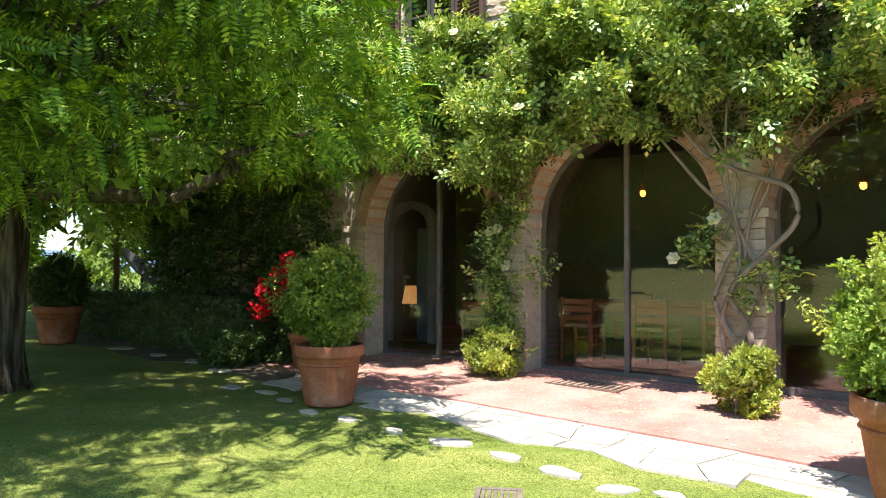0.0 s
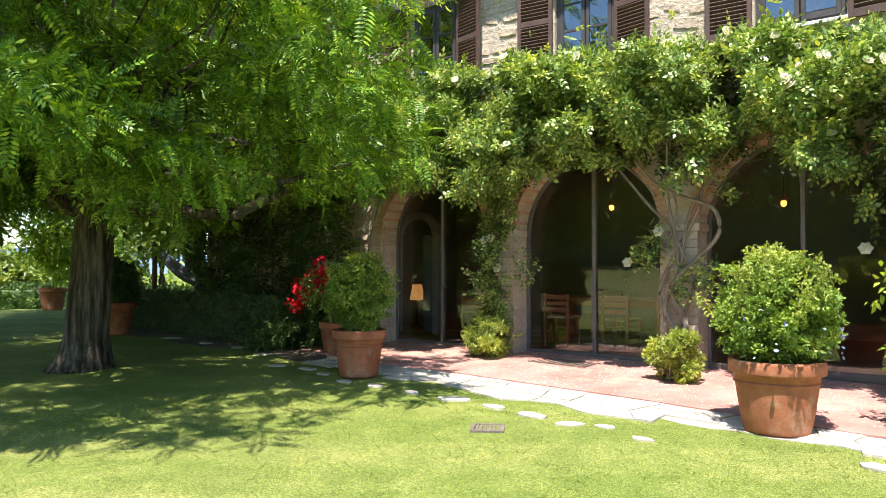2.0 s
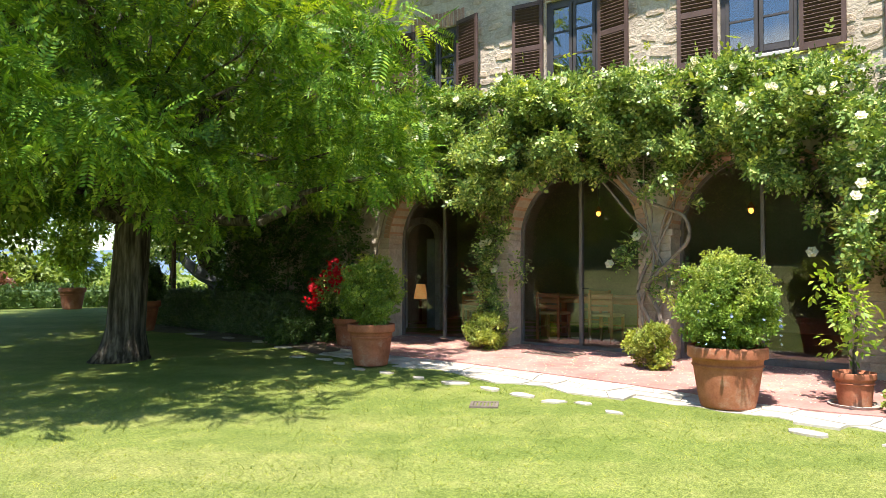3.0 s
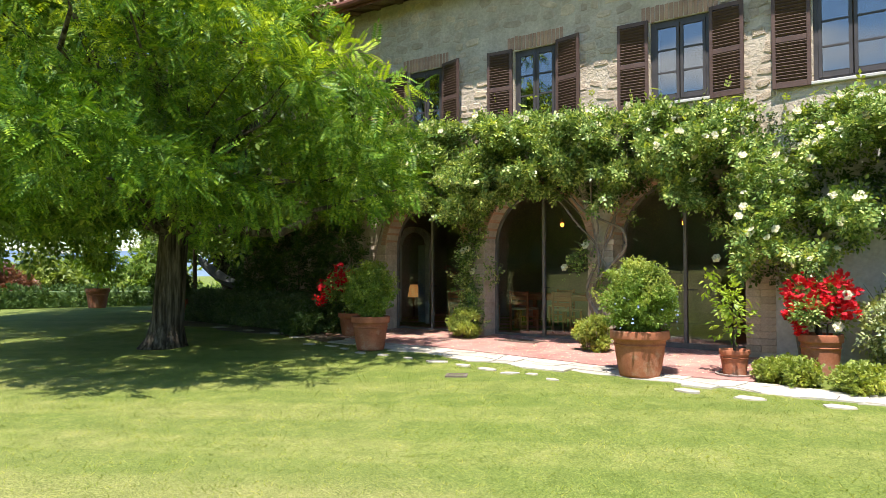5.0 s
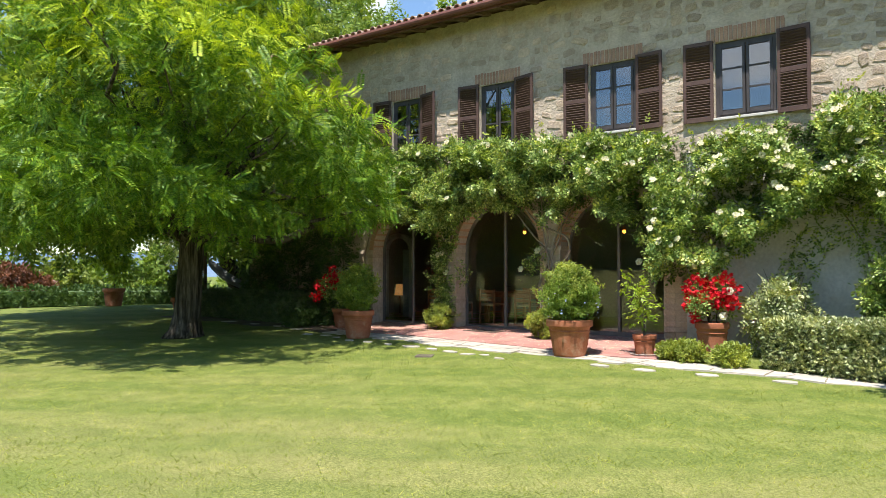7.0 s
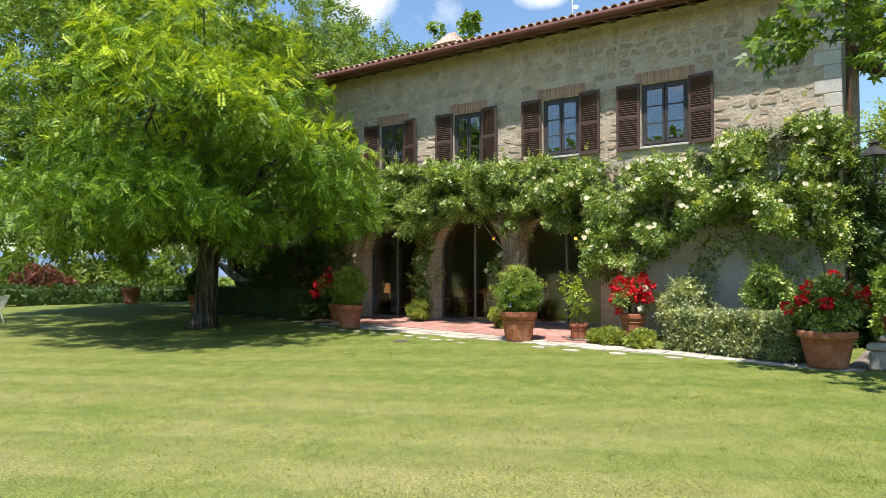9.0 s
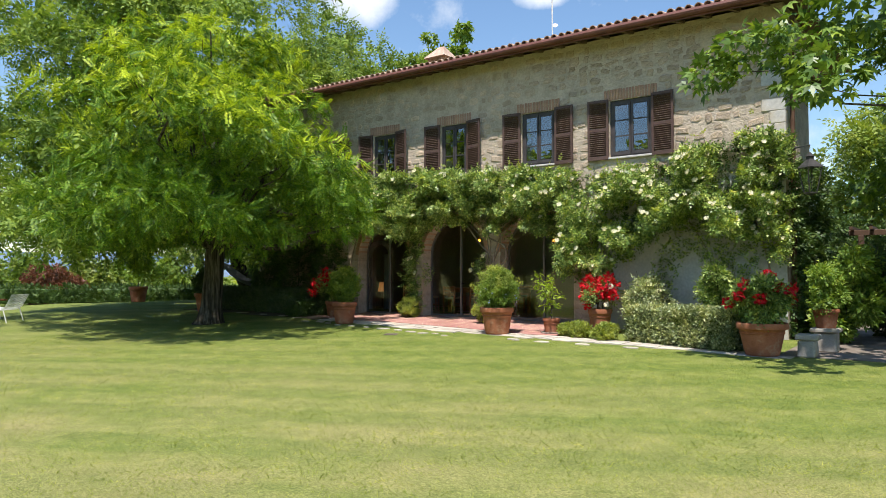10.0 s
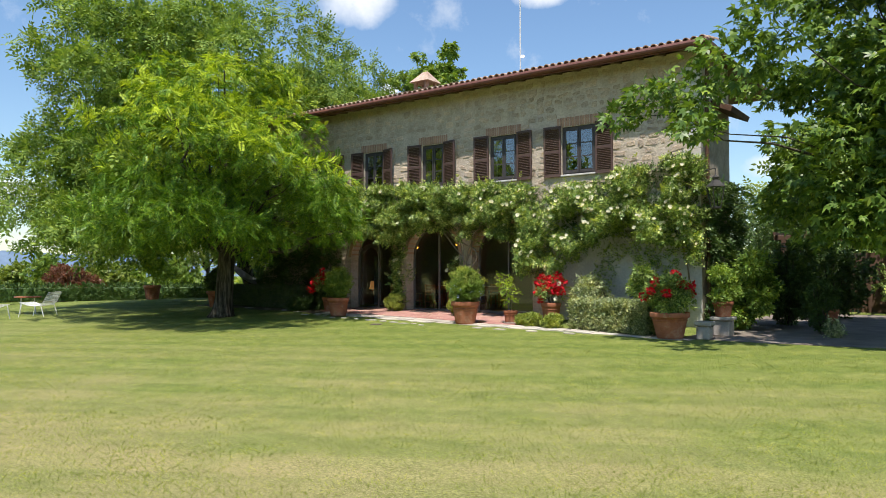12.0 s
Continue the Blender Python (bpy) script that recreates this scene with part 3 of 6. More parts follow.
def front_wall():
    """The front with its arched and square openings cut through 0.45 m of wall."""
    bm = bmesh.new()
    t = 0.45

    def slab(pts):
        f = [bm.verts.new((x, Y0, z)) for x, z in pts]
        b = [bm.verts.new((x, Y0 + t, z)) for x, z in pts]
        bm.faces.new(f)
        bm.faces.new(list(reversed(b)))
        n = len(pts)
        for i in range(n):
            j = (i + 1) % n
            bm.faces.new((f[i], b[i], b[j], f[j]))
    zmid = 3.3
    cuts = {X0, X1}
    for a, b in ARCHES:
        c, r, n = (a + b) / 2, (b - a) / 2, 20
        arc = [(round(c - r * math.cos(math.pi * i / n), 4), SPRING + r * math.sin(math.pi * i / n)) for i in range(n + 1)]
        cuts.update(x for x, z in arc)
    for a, b in WINDOWS:
        cuts.update((a, b))

    def spring(x):
        """Height of the opening's edge over x, or none beside the arches."""
        for a, b in ARCHES:
            if a - 1e-4 <= x <= b + 1e-4:
                c, r = (a + b) / 2, (b - a) / 2
                return SPRING + math.sqrt(max(0.0, r * r - (x - c) ** 2))
        return SPRING
    xs = sorted(cuts)
    for xa, xb in zip(xs, xs[1:]):
        if xb - xa < 1e-3:
            continue
        mid = (xa + xb) / 2
        if not any(a < mid < b for a, b in ARCHES):
            slab([(xa, -0.2), (xb, -0.2), (xb, SPRING), (xa, SPRING)])
        slab([(xa, spring(xa)), (xb, spring(xb)), (xb, zmid), (xa, zmid)])
        slab([(xa, zmid), (xb, zmid), (xb, WIN_Z[0]), (xa, WIN_Z[0])])
        if not any(a < mid < b for a, b in WINDOWS):
            slab([(xa, WIN_Z[0]), (xb, WIN_Z[0]), (xb, WIN_Z[1]), (xa, WIN_Z[1])])
        slab([(xa, WIN_Z[1]), (xb, WIN_Z[1]), (xb, ZTOP), (xa, ZTOP)])
    bmesh.ops.remove_doubles(bm, verts=bm.verts[:], dist=0.0005)
    bm.verts.index_update()
    seen, twice = {}, set()
    for f in bm.faces:
        key = tuple(sorted(v.index for v in f.verts))
        if key in seen:
            twice |= {f, seen[key]}
        seen[key] = f
    bmesh.ops.delete(bm, geom=list(twice), context="FACES_ONLY")
    bmesh.ops.recalc_face_normals(bm, faces=bm.faces[:])
    return h(bm)


wall_front = part("wall", front_wall(), "mortar", house, "rubble stone wall pointed with lime mortar")
bm = bmesh.new()
box(bm, X1 - 0.45, Y0 + 0.452, -0.2, X1, 10.0, ZTOP)
part("wall", h(bm), "mortar", house)
for a in ((X0, Y0 + 0.452, X0 + 0.45, YB), (X0 + 0.452, YB - 0.4, 3.2, YB), (2.8, 10.0, 3.2, YB - 0.402), (3.202, 9.6, X1 - 0.452, 10.0)):
    part("wall", h(one_box(a[0], a[1], -0.2, a[2], a[3], ZTOP)), "mortar", house)
# pale plaster skin on the lower wall by the roses
bm = bmesh.new()
box(bm, 0.95, Y0 - 0.014, 0.1, X1 - 0.003, Y0 + 0.01, 3.75)
part("plaster", h(bm), "plaster", house, "pale weathered plaster on the lower wall")
for k in range(11):
    z = 3.9 + 0.27 * k
    w = 0.3 if k % 2 else 0.46
    part("quoin", h(one_box(X1 - w, Y0 - 0.02, z, X1 + 0.015, Y0 + 0.2, z + 0.262, 0.01)), "plaster", house, "pale dressed corner stone")


# roof: boards, gutter, tiles
EAVE_Y, EAVE_Z, PITCH = 6.72, 7.28, 0.2
RIDGE_Y = 10.4


def roof_shell():
    bm = bmesh.new()
    xa, xb = X0 - 0.6, X1 + 0.42
    yb = 2 * RIDGE_Y - EAVE_Y
    zr = EAVE_Z + PITCH * (RIDGE_Y - EAVE_Y)
    inset = RIDGE_Y - EAVE_Y
    top = [(xa, EAVE_Y, EAVE_Z), (xb, EAVE_Y, EAVE_Z), (xb, yb, EAVE_Z), (xa, yb, EAVE_Z), (xa + inset, RIDGE_Y, zr), (xb - inset, RIDGE_Y, zr)]
    v = [bm.verts.new(p) for p in top]
    u = [bm.verts.new((p[0], p[1], p[2] - 0.09)) for p in top]
    for f in ((0, 1, 5, 4), (1, 2, 5), (2, 3, 4, 5), (3, 0, 4)):
        bm.faces.new([v[i] for i in f])
        bm.faces.new([u[i] for i in reversed(f)])
    for i in range(4):
        j = (i + 1) % 4
        bm.faces.new((v[i], u[i], u[j], v[j]))
    return h(bm)


roof = part("roof", roof_shell(), "soffit", house, "low tiled roof with timber eaves")
for k in range(30):
    x = X0 - 0.3 + k * (X1 - X0 + 0.6) / 29
    m = Matrix.Translation((x - HX, EAVE_Y - HY, EAVE_Z - 0.1)) @ Matrix.Rotation(math.atan(PITCH), 4, "X")
    part("rafter", one_box(-0.05, 0.05, -0.08, 0.05, 0.68, -0.004, m=m), "soffit", house)
bm = tube([(X0 - 0.6, EAVE_Y - 0.07, EAVE_Z - 0.06), (X1 + 0.42, EAVE_Y - 0.07, EAVE_Z - 0.06)], [0.075, 0.075], 10)
box(bm, X0 - 0.6, EAVE_Y - 0.012, EAVE_Z - 0.17, X1 + 0.42, EAVE_Y - 0.002, EAVE_Z - 0.02)
part("gutter", h(bm), "gutter", house, "red-brown copper gutter")
part("downpipe", h(tube([(X1 + 0.12, Y0 + 0.25, EAVE_Z - 0.2), (X1 + 0.1, Y0 + 0.25, 6.3), (X1 + 0.09, Y0 + 0.25, 0.3)], [0.05, 0.05, 0.05], 8)), "eaves", house)
# low side roof on the gable wall
m = Matrix.Translation((X1 - HX, 8.3 - HY, 6.1)) @ Matrix.Rotation(radians(24), 4, "Y")
part("side_roof", one_box(0.01, 0, -0.12, 0.6, 1.75, 0.03, 0.01, m=m), "eaves", house, "dark timber side roof")


def barrel(length, r0, r1, down):
    """One curved clay tile along +y, hollow side down or up."""
    bm = bmesh.new()
    n = 6
    rings = []
    for y, r in ((0, r0), (length, r1)):
        outer = [(math.cos(math.pi * i / n) * r, math.sin(math.pi * i / n) * r * down) for i in range(n + 1)]
        inner = [(a * (1 - 0.016 / r), b * (1 - 0.016 / r)) for a, b in outer]
        rings.append([bm.verts.new((a, y, b)) for a, b in outer + inner[::-1]])
    k = len(rings[0])
    for i in range(k):
        j = (i + 1) % k
        bm.faces.new((rings[0][i], rings[0][j], rings[1][j], rings[1][i]))
    for ring in rings:
        for i in range(n):
            bm.faces.new((ring[i], ring[i + 1], ring[k - 2 - i], ring[k - 1 - i]))
    me = bpy.data.meshes.new("roof_tile")
    bmesh.ops.recalc_face_normals(bm, faces=bm.faces[:])
    bm.to_mesh(me)
    bm.free()
    return me


def build_tiles():
    rng = np.random.default_rng(8)
    cover = barrel(0.46, 0.085, 0.07, 1)
    cover.materials.append(MAT["tile"])
    tilt = math.atan(PITCH)
    step = 0.205
    count = int((X1 - X0 + 1.1) / step)
    rest = bmesh.new()
    for i in range(count):
        x = X0 - 0.55 + step * (i + 0.5)
        for row in range(3):
            d = -0.06 + row * 0.38
            m = (Matrix.Translation((x - HX + rng.normal(0, 0.008), EAVE_Y - HY + d * math.cos(tilt), EAVE_Z + 0.035 + d * math.sin(tilt) + rng.normal(0, 0.004)))
                 @ Matrix.Rotation(tilt + rng.normal(0, 0.02), 4, "X") @ Matrix.Rotation(rng.normal(0, 0.03), 4, "Z"))
            if row == 0 or (row == 1 and x > -2):
                ob = new("roof_tile", cover)
                ob.parent, ob.matrix_basis = roof, m
            else:
                n0 = len(rest.verts)
                rest.from_mesh(cover)
                rest.verts.ensure_lookup_table()
                bmesh.ops.transform(rest, matrix=m, verts=rest.verts[n0:])
    me = bpy.data.meshes.new("upper_tiles")
    rest.to_mesh(me)
    rest.free()
    me.materials.clear()
    part("upper_tiles", me, "tiles", roof, kind="stuff")


# chimney and mast
bm = one_box(-0.32, -0.32, 0, 0.32, 0.32, 1.25, 0.02)
chimney = part("chimney", bm, "red_brick", house, "brick chimney with a tiled gable cap")
chimney.location = (-6.36 - HX, 11.1 - HY, 7.5)
for sx in (-0.27, 0.27):
    for sy in (-0.27, 0.27):
        part("post", one_box(sx - 0.06, sy - 0.06, 1.252, sx + 0.06, sy + 0.06, 1.5), "red_brick", chimney)
bm = bmesh.new()
vs = [bm.verts.new(p) for p in ((-0.45, -0.45, 1.5), (0.45, -0.45, 1.5), (0.45, 0.45, 1.5), (-0.45, 0.45, 1.5), (-0.12, 0, 1.95), (0.12, 0, 1.95))]
for f in ((3, 2, 1, 0), (0, 1, 5, 4), (2, 3, 4, 5), (1, 2, 5), (3, 0, 4)):
    bm.faces.new([vs[i] for i in f])
part("cap", bm, "tiles", chimney, "clay-tiled chimney cap")
antenna = empty("antenna", -1.75, 10.6, 7.9, "thin grey roof antenna on a mast", "antenna")
part("mast", tube([(0, 0, 0), (0, 0, 1.7), (0.01, 0, 3.9)], [0.03, 0.026, 0.02], 6), "white_metal", antenna)
bm = tube([(-0.6, 0.1, 3.55), (0.25, -0.05, 3.35)], [0.012, 0.012], 5)
for k in range(6):
    f = k / 5
    tube([(-0.6 + 0.85 * f, 0.1 - 0.15 * f - 0.25, 3.55 - 0.2 * f), (-0.6 + 0.85 * f, 0.1 - 0.15 * f + 0.25, 3.55 - 0.2 * f)], [0.008, 0.008], 4, bm)
part("aerial", bm, "white_metal", antenna)
part("dish", lathe([(0.01, 0), (0.07, 0.02), (0.08, 0.025), (0.07, 0.03), (0.01, 0.01)], 16), "white_metal", antenna).matrix_basis = pose(0.15, -0.1, 1.15, 70, 0, 30)


# ---- windows with shutters ----
def shutter(parent, x, width, hinge_left, angle, slat_mesh):
    """One louvred leaf, hung at x and swung back against the wall."""
    z0, z1 = 4.28, 5.74
    leaf = empty("shutter", label="brown louvred wooden shutter folded back")
    leaf.parent = house
    leaf.matrix_basis = pose(parent.location.x + x, -0.045, 0, 0, 0, angle)
    s = 1 if hinge_left else -1
    a, b = sorted((0.0, s * width))
    bm = bmesh.new()
    box(bm, a, -0.02, z0, a + 0.055, 0.02, z1, 0.004)
    box(bm, b - 0.055, -0.02, z0, b, 0.02, z1, 0.004)
    zc = (z0 + z1) / 2
    for za, zb in ((z0, z0 + 0.09), (zc - 0.04, zc + 0.04), (z1 - 0.07, z1)):
        box(bm, a + 0.056, -0.018, za, b - 0.056, 0.018, zb, 0.003)
    part("stile_frame", bm, "shutter", leaf)
    for lo, hi in ((z0 + 0.1, zc - 0.05), (zc + 0.05, z1 - 0.08)):
        n = 12
        for i in range(n):
            ob = new("slat", slat_mesh)
            ob.parent = leaf
            ob.matrix_basis = Matrix.Translation(((a + b) / 2, 0, lo + (hi - lo) * (i + 0.5) / n)) @ Matrix.Rotation(radians(-38), 4, "X") @ Matrix.Diagonal((b - a - 0.11, 1, 1, 1))
    return leaf


def build_windows():
    bm = one_box(-0.5, -0.026, -0.005, 0.5, 0.026, 0.005)
    slat_mesh = bpy.data.meshes.new("slat")
    bm.to_mesh(slat_mesh)
    bm.free()
    slat_mesh.materials.append(MAT["shutter"])
    swing = [(6, -4), (5, -16), (5, -14), (3, -6), (3, -5)]
    for k, (a, b) in enumerate(WINDOWS):
        win = empty("window")
        tagged(win, "dark sash window with open brown louvred shutters")
        win.parent = house
        win.location = ((a + b) / 2 - HX, 0, 0)
        w = (b - a) / 2
        z0, z1 = WIN_Z
        y = 0.045
        bm = bmesh.new()
        box(bm, -w, y, z0, -w + 0.06, y + 0.07, z1)
        box(bm, w - 0.06, y, z0, w, y + 0.07, z1)
        box(bm, -w + 0.06, y, z1 - 0.06, w - 0.06, y + 0.07, z1)
        box(bm, -w + 0.06, y, z0, w - 0.06, y + 0.07, z0 + 0.05)
        part("frame", bm, "sash", win)
        for s in (-1, 1):
            xa, xb = sorted((s * 0.008, s * (w - 0.062)))
            bm = bmesh.new()
            box(bm, xa, y - 0.012, z0 + 0.052, xa + 0.05, y + 0.03, z1 - 0.062, 0.004)
            box(bm, xb - 0.05, y - 0.012, z0 + 0.052, xb, y + 0.03, z1 - 0.062, 0.004)
            for za, zb in ((z0 + 0.052, z0 + 0.13), (z1 - 0.115, z1 - 0.062)):
                box(bm, xa + 0.051, y - 0.01, za, xb - 0.051, y + 0.028, zb)
            for f in (1 / 3, 2 / 3):
                zz = z0 + 0.13 + f * (z1 - z0 - 0.245)
                box(bm, xa + 0.051, y - 0.008, zz - 0.014, xb - 0.051, y + 0.02, zz + 0.014)
            part("casement", bm, "sash", win)
            for f in range(3):
                za = z0 + 0.13 + f / 3 * (z1 - z0 - 0.245)
                zb = z0 + 0.13 + (f + 1) / 3 * (z1 - z0 - 0.245)
                part("pane", one_box(xa + 0.05, y + 0.004, za + 0.012, xb - 0.05, y + 0.009, zb - 0.012), "sky_pane", win)
        part("sill", one_box(-w - 0.04, -0.06, z0 - 0.05, w + 0.04, 0.11, z0 - 0.001, 0.008), "plaster", win)
        # dark panel close behind the glass, standing in for the room's darkness
        part("lining", one_box(-w - 0.02, 0.46, z0 - 0.1, w + 0.02, 0.5, z1 + 0.1), "dark_wood", win, "dark panel standing in for the unlit room")
        width = 0.53
        shutter(win, -w - 0.02, width, False, swing[k][0], slat_mesh)
        shutter(win, w + 0.02, width, True, swing[k][1], slat_mesh)


build_windows()


# ---- glazed arches ----
def glazed_arch(a, b, mullion):
    door = empty("glazed_door")
    tagged(door, "arched glass door in a grey steel frame")
    door.parent = house
    c, r = (a + b) / 2, (b - a) / 2
    door.location = (c - HX, 0.36, 0)
    n = 24
    inner = [(-r * math.cos(math.pi * i / n), SPRING + r * math.sin(math.pi * i / n)) for i in range(n + 1)]
    line = [(-r, FLOOR)] + inner + [(r, FLOOR)]
    bm = bmesh.new()
    t = 0.045
    for (xa, za), (xb, zb) in zip(line, line[1:]):
        d = Vector((xb - xa, zb - za)).normalized()
        nx, nz = d.y * t, -d.x * t
        q = [(xa, za), (xb, zb), (xb + nx, zb + nz), (xa + nx, za + nz)]
        f = [bm.verts.new((x, 0, z)) for x, z in q]
        g = [bm.verts.new((x, 0.06, z)) for x, z in q]
        bm.faces.new(f)
        bm.faces.new(list(reversed(g)))
        for i in range(4):
            j = (i + 1) % 4
            bm.faces.new((f[i], g[i], g[j], f[j]))
    bmesh.ops.recalc_face_normals(bm, faces=bm.faces[:])
    part("frame", bm, "steel", door)
    part("threshold", one_box(-r, -0.01, FLOOR - 0.06, r, 0.08, FLOOR + 0.035, 0.004), "steel", door)
    edges = [-r + 0.05, mullion - c, r - 0.05]
    mx = mullion - c
    top = SPRING + math.sqrt(r * r - mx * mx) - 0.02
    part("mullion", one_box(mx - 0.027, -0.012, FLOOR, mx + 0.027, 0.05, top, 0.004), "steel", door)
    for xa, xb in zip(edges, edges[1:]):
        bm = bmesh.new()
        xs = [xa + (xb - xa) * i / 12 for i in range(13)]
        lo = [bm.verts.new((x, 0.03, FLOOR + 0.03)) for x in xs]
        hi = [bm.verts.new((x, 0.03, SPRING + math.sqrt(max(0.0, (r - 0.03) ** 2 - x * x)))) for x in xs]
        for i in range(12):
            bm.faces.new((lo[i], lo[i + 1], hi[i + 1], hi[i]))
        bmesh.ops.solidify(bm, geom=bm.faces[:], thickness=0.006)
        ob = part("pane", bm, "pane", door, "clear glass reflecting the lawn")
        ob.visible_shadow = False
    part("handle", tube([(mx + 0.06, -0.01, 1.25), (mx + 0.06, -0.06, 1.25), (mx + 0.16, -0.06, 1.25)], [0.012, 0.012, 0.01], 6), "iron", door)


for (a, b), mull in zip(ARCHES, (-5.80, -3.17, -0.52)):
    glazed_arch(a, b, mull)

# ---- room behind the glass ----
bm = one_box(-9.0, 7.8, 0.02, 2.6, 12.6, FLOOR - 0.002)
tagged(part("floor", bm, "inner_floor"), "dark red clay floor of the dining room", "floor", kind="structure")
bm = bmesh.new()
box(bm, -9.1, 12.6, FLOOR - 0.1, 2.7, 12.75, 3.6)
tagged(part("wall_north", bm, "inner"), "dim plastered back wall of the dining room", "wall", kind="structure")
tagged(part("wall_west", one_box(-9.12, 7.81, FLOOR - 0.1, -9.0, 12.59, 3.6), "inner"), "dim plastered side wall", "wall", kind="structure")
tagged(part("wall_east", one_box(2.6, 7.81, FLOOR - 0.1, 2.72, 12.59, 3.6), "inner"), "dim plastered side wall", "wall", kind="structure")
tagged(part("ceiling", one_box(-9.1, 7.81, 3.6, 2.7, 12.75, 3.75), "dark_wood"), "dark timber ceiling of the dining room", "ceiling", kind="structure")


def dining_chair():
    ch = empty("dining_chair", label="chestnut wooden dining chair with woven rush seat", category="chair", group="chairs round the dining table")
    for x in (-0.2, 0.2):
        part("leg", one_box(x - 0.02, -0.22, 0, x + 0.02, -0.18, 0.45, 0.004), "wood", ch)
        part("leg", one_box(x - 0.022, 0.18, 0, x + 0.022, 0.22, 0.82, 0.004), "wood", ch)
    part("seat", one_box(-0.225, -0.22, 0.43, 0.225, 0.178, 0.475, 0.012), "rush", ch, "woven rush seat")
    for z in (0.53, 0.63, 0.73):
        part("back_rail", one_box(-0.178, 0.185, z, 0.178, 0.212, z + 0.075, 0.006), "wood", ch)
    for x in (-0.2, 0.2):
        part("stretcher", one_box(x - 0.012, -0.178, 0.2, x + 0.012, 0.178, 0.225), "wood", ch)
    part("stretcher", one_box(-0.178, -0.212, 0.26, 0.178, -0.188, 0.285), "wood", ch)
    return ch


def dining_table(x, y, length, width):
    tb = empty("dining_table", x, y, FLOOR, "long chestnut wooden dining table", "table")
    part("tabletop", one_box(-length / 2, -width / 2, 0.71, length / 2, width / 2, 0.75, 0.008), "wood", tb)
    part("apron", one_box(-length / 2 + 0.1, -width / 2 + 0.08, 0.62, length / 2 - 0.1, width / 2 - 0.08, 0.709), "wood", tb)
    for sx in (-1, 1):
        for sy in (-1, 1):
            cx, cy = sx * (length / 2 - 0.12), sy * (width / 2 - 0.1)
            part("leg", one_box(cx - 0.04, cy - 0.04, 0, cx + 0.04, cy + 0.04, 0.619, 0.006), "wood", tb)


dining_table(-3.4, 9.5, 2.6, 1.0)
chair = dining_chair()
chair.matrix_basis = pose(-4.2, 8.75, FLOOR, 0, 0, 180)
for x, y, a in ((-3.2, 8.72, 176), (-2.4, 8.8, 184), (-4.1, 10.25, 0), (-2.7, 10.25, 4), (-6.0, 9.0, 200), (-5.45, 9.3, 140)):
    copy_thing(chair, pose(x, y, FLOOR, 0, 0, a))


def pendant(x, y, z):
    lamp = empty("pendant_lamp", x, y, z, "small glowing pendant lamp on a cord", "lamp", "pendant lamps")
    part("bulb", lathe([(0.005, -0.05), (0.03, -0.035), (0.04, 0), (0.028, 0.03), (0.012, 0.055)], 12), "bulb", lamp, "warm glowing bulb", smooth=True)
    part("shade", lathe([(0.06, 0.03), (0.05, 0.06), (0.03, 0.1), (0.012, 0.13), (0.01, 0.125), (0.026, 0.095), (0.046, 0.056), (0.056, 0.03)], 16, caps=False), "terracotta", lamp)
    part("cord", tube([(0, 0, 0.12), (0, 0, 3.6 - z)], [0.005, 0.005], 5), "iron", lamp)
    return lamp


for p in ((-3.59, 9.29, 2.53), (-1.03, 9.24, 2.46), (-5.35, 9.3, 2.45)):
    pendant(*p)


def carved_doorway(x, y):
    dw = empty("carved_doorway", x, y, FLOOR, "carved white arched door surround inside the room", "door frame")
    for s in (-1, 1):
        part("jamb", one_box(s * 0.46 - 0.07, -0.06, 0, s * 0.46 + 0.07, 0.06, 1.85, 0.015), "carved", dw)
    bm = bmesh.new()
    n = 14
    for i in range(n):
        a0, a1 = math.pi * i / n, math.pi * (i + 0.92) / n
        q = [(math.cos(a) * r, math.sin(a) * r * 0.8 + 1.851) for a, r in ((a0, 0.38), (a0, 0.54), (a1, 0.54), (a1, 0.38))]
        f = [bm.verts.new((u, -0.06, v)) for u, v in q]
        g = [bm.verts.new((u, 0.06, v)) for u, v in q]
        bm.faces.new(f)
        bm.faces.new(list(reversed(g)))
        for k in range(4):
            j = (k + 1) % 4
            bm.faces.new((f[k], g[k], g[j], f[j]))
    bmesh.ops.recalc_face_normals(bm, faces=bm.faces[:])
    part("arch", bm, "carved", dw)
    part("curtain", one_box(0.12, 0.02, 0.02, 0.36, 0.05, 1.84, 0.01), "canvas", dw)


carved_doorway(-7.42, 9.1)
table_lamp = empty("table_lamp", -8.3, 10.2, FLOOR - 0.0, "table lamp with a glowing amber shade on a stand", "lamp")
part("stand", lathe([(0.16, 0), (0.16, 0.02), (0.03, 0.05), (0.03, 0.55), (0.05, 0.56)], 14), "dark_wood", table_lamp)
part("shade", lathe([(0.16, 0.56), (0.1, 0.88), (0.09, 0.88), (0.15, 0.56)], 16, caps=False), "amber", table_lamp, "glowing amber shade")


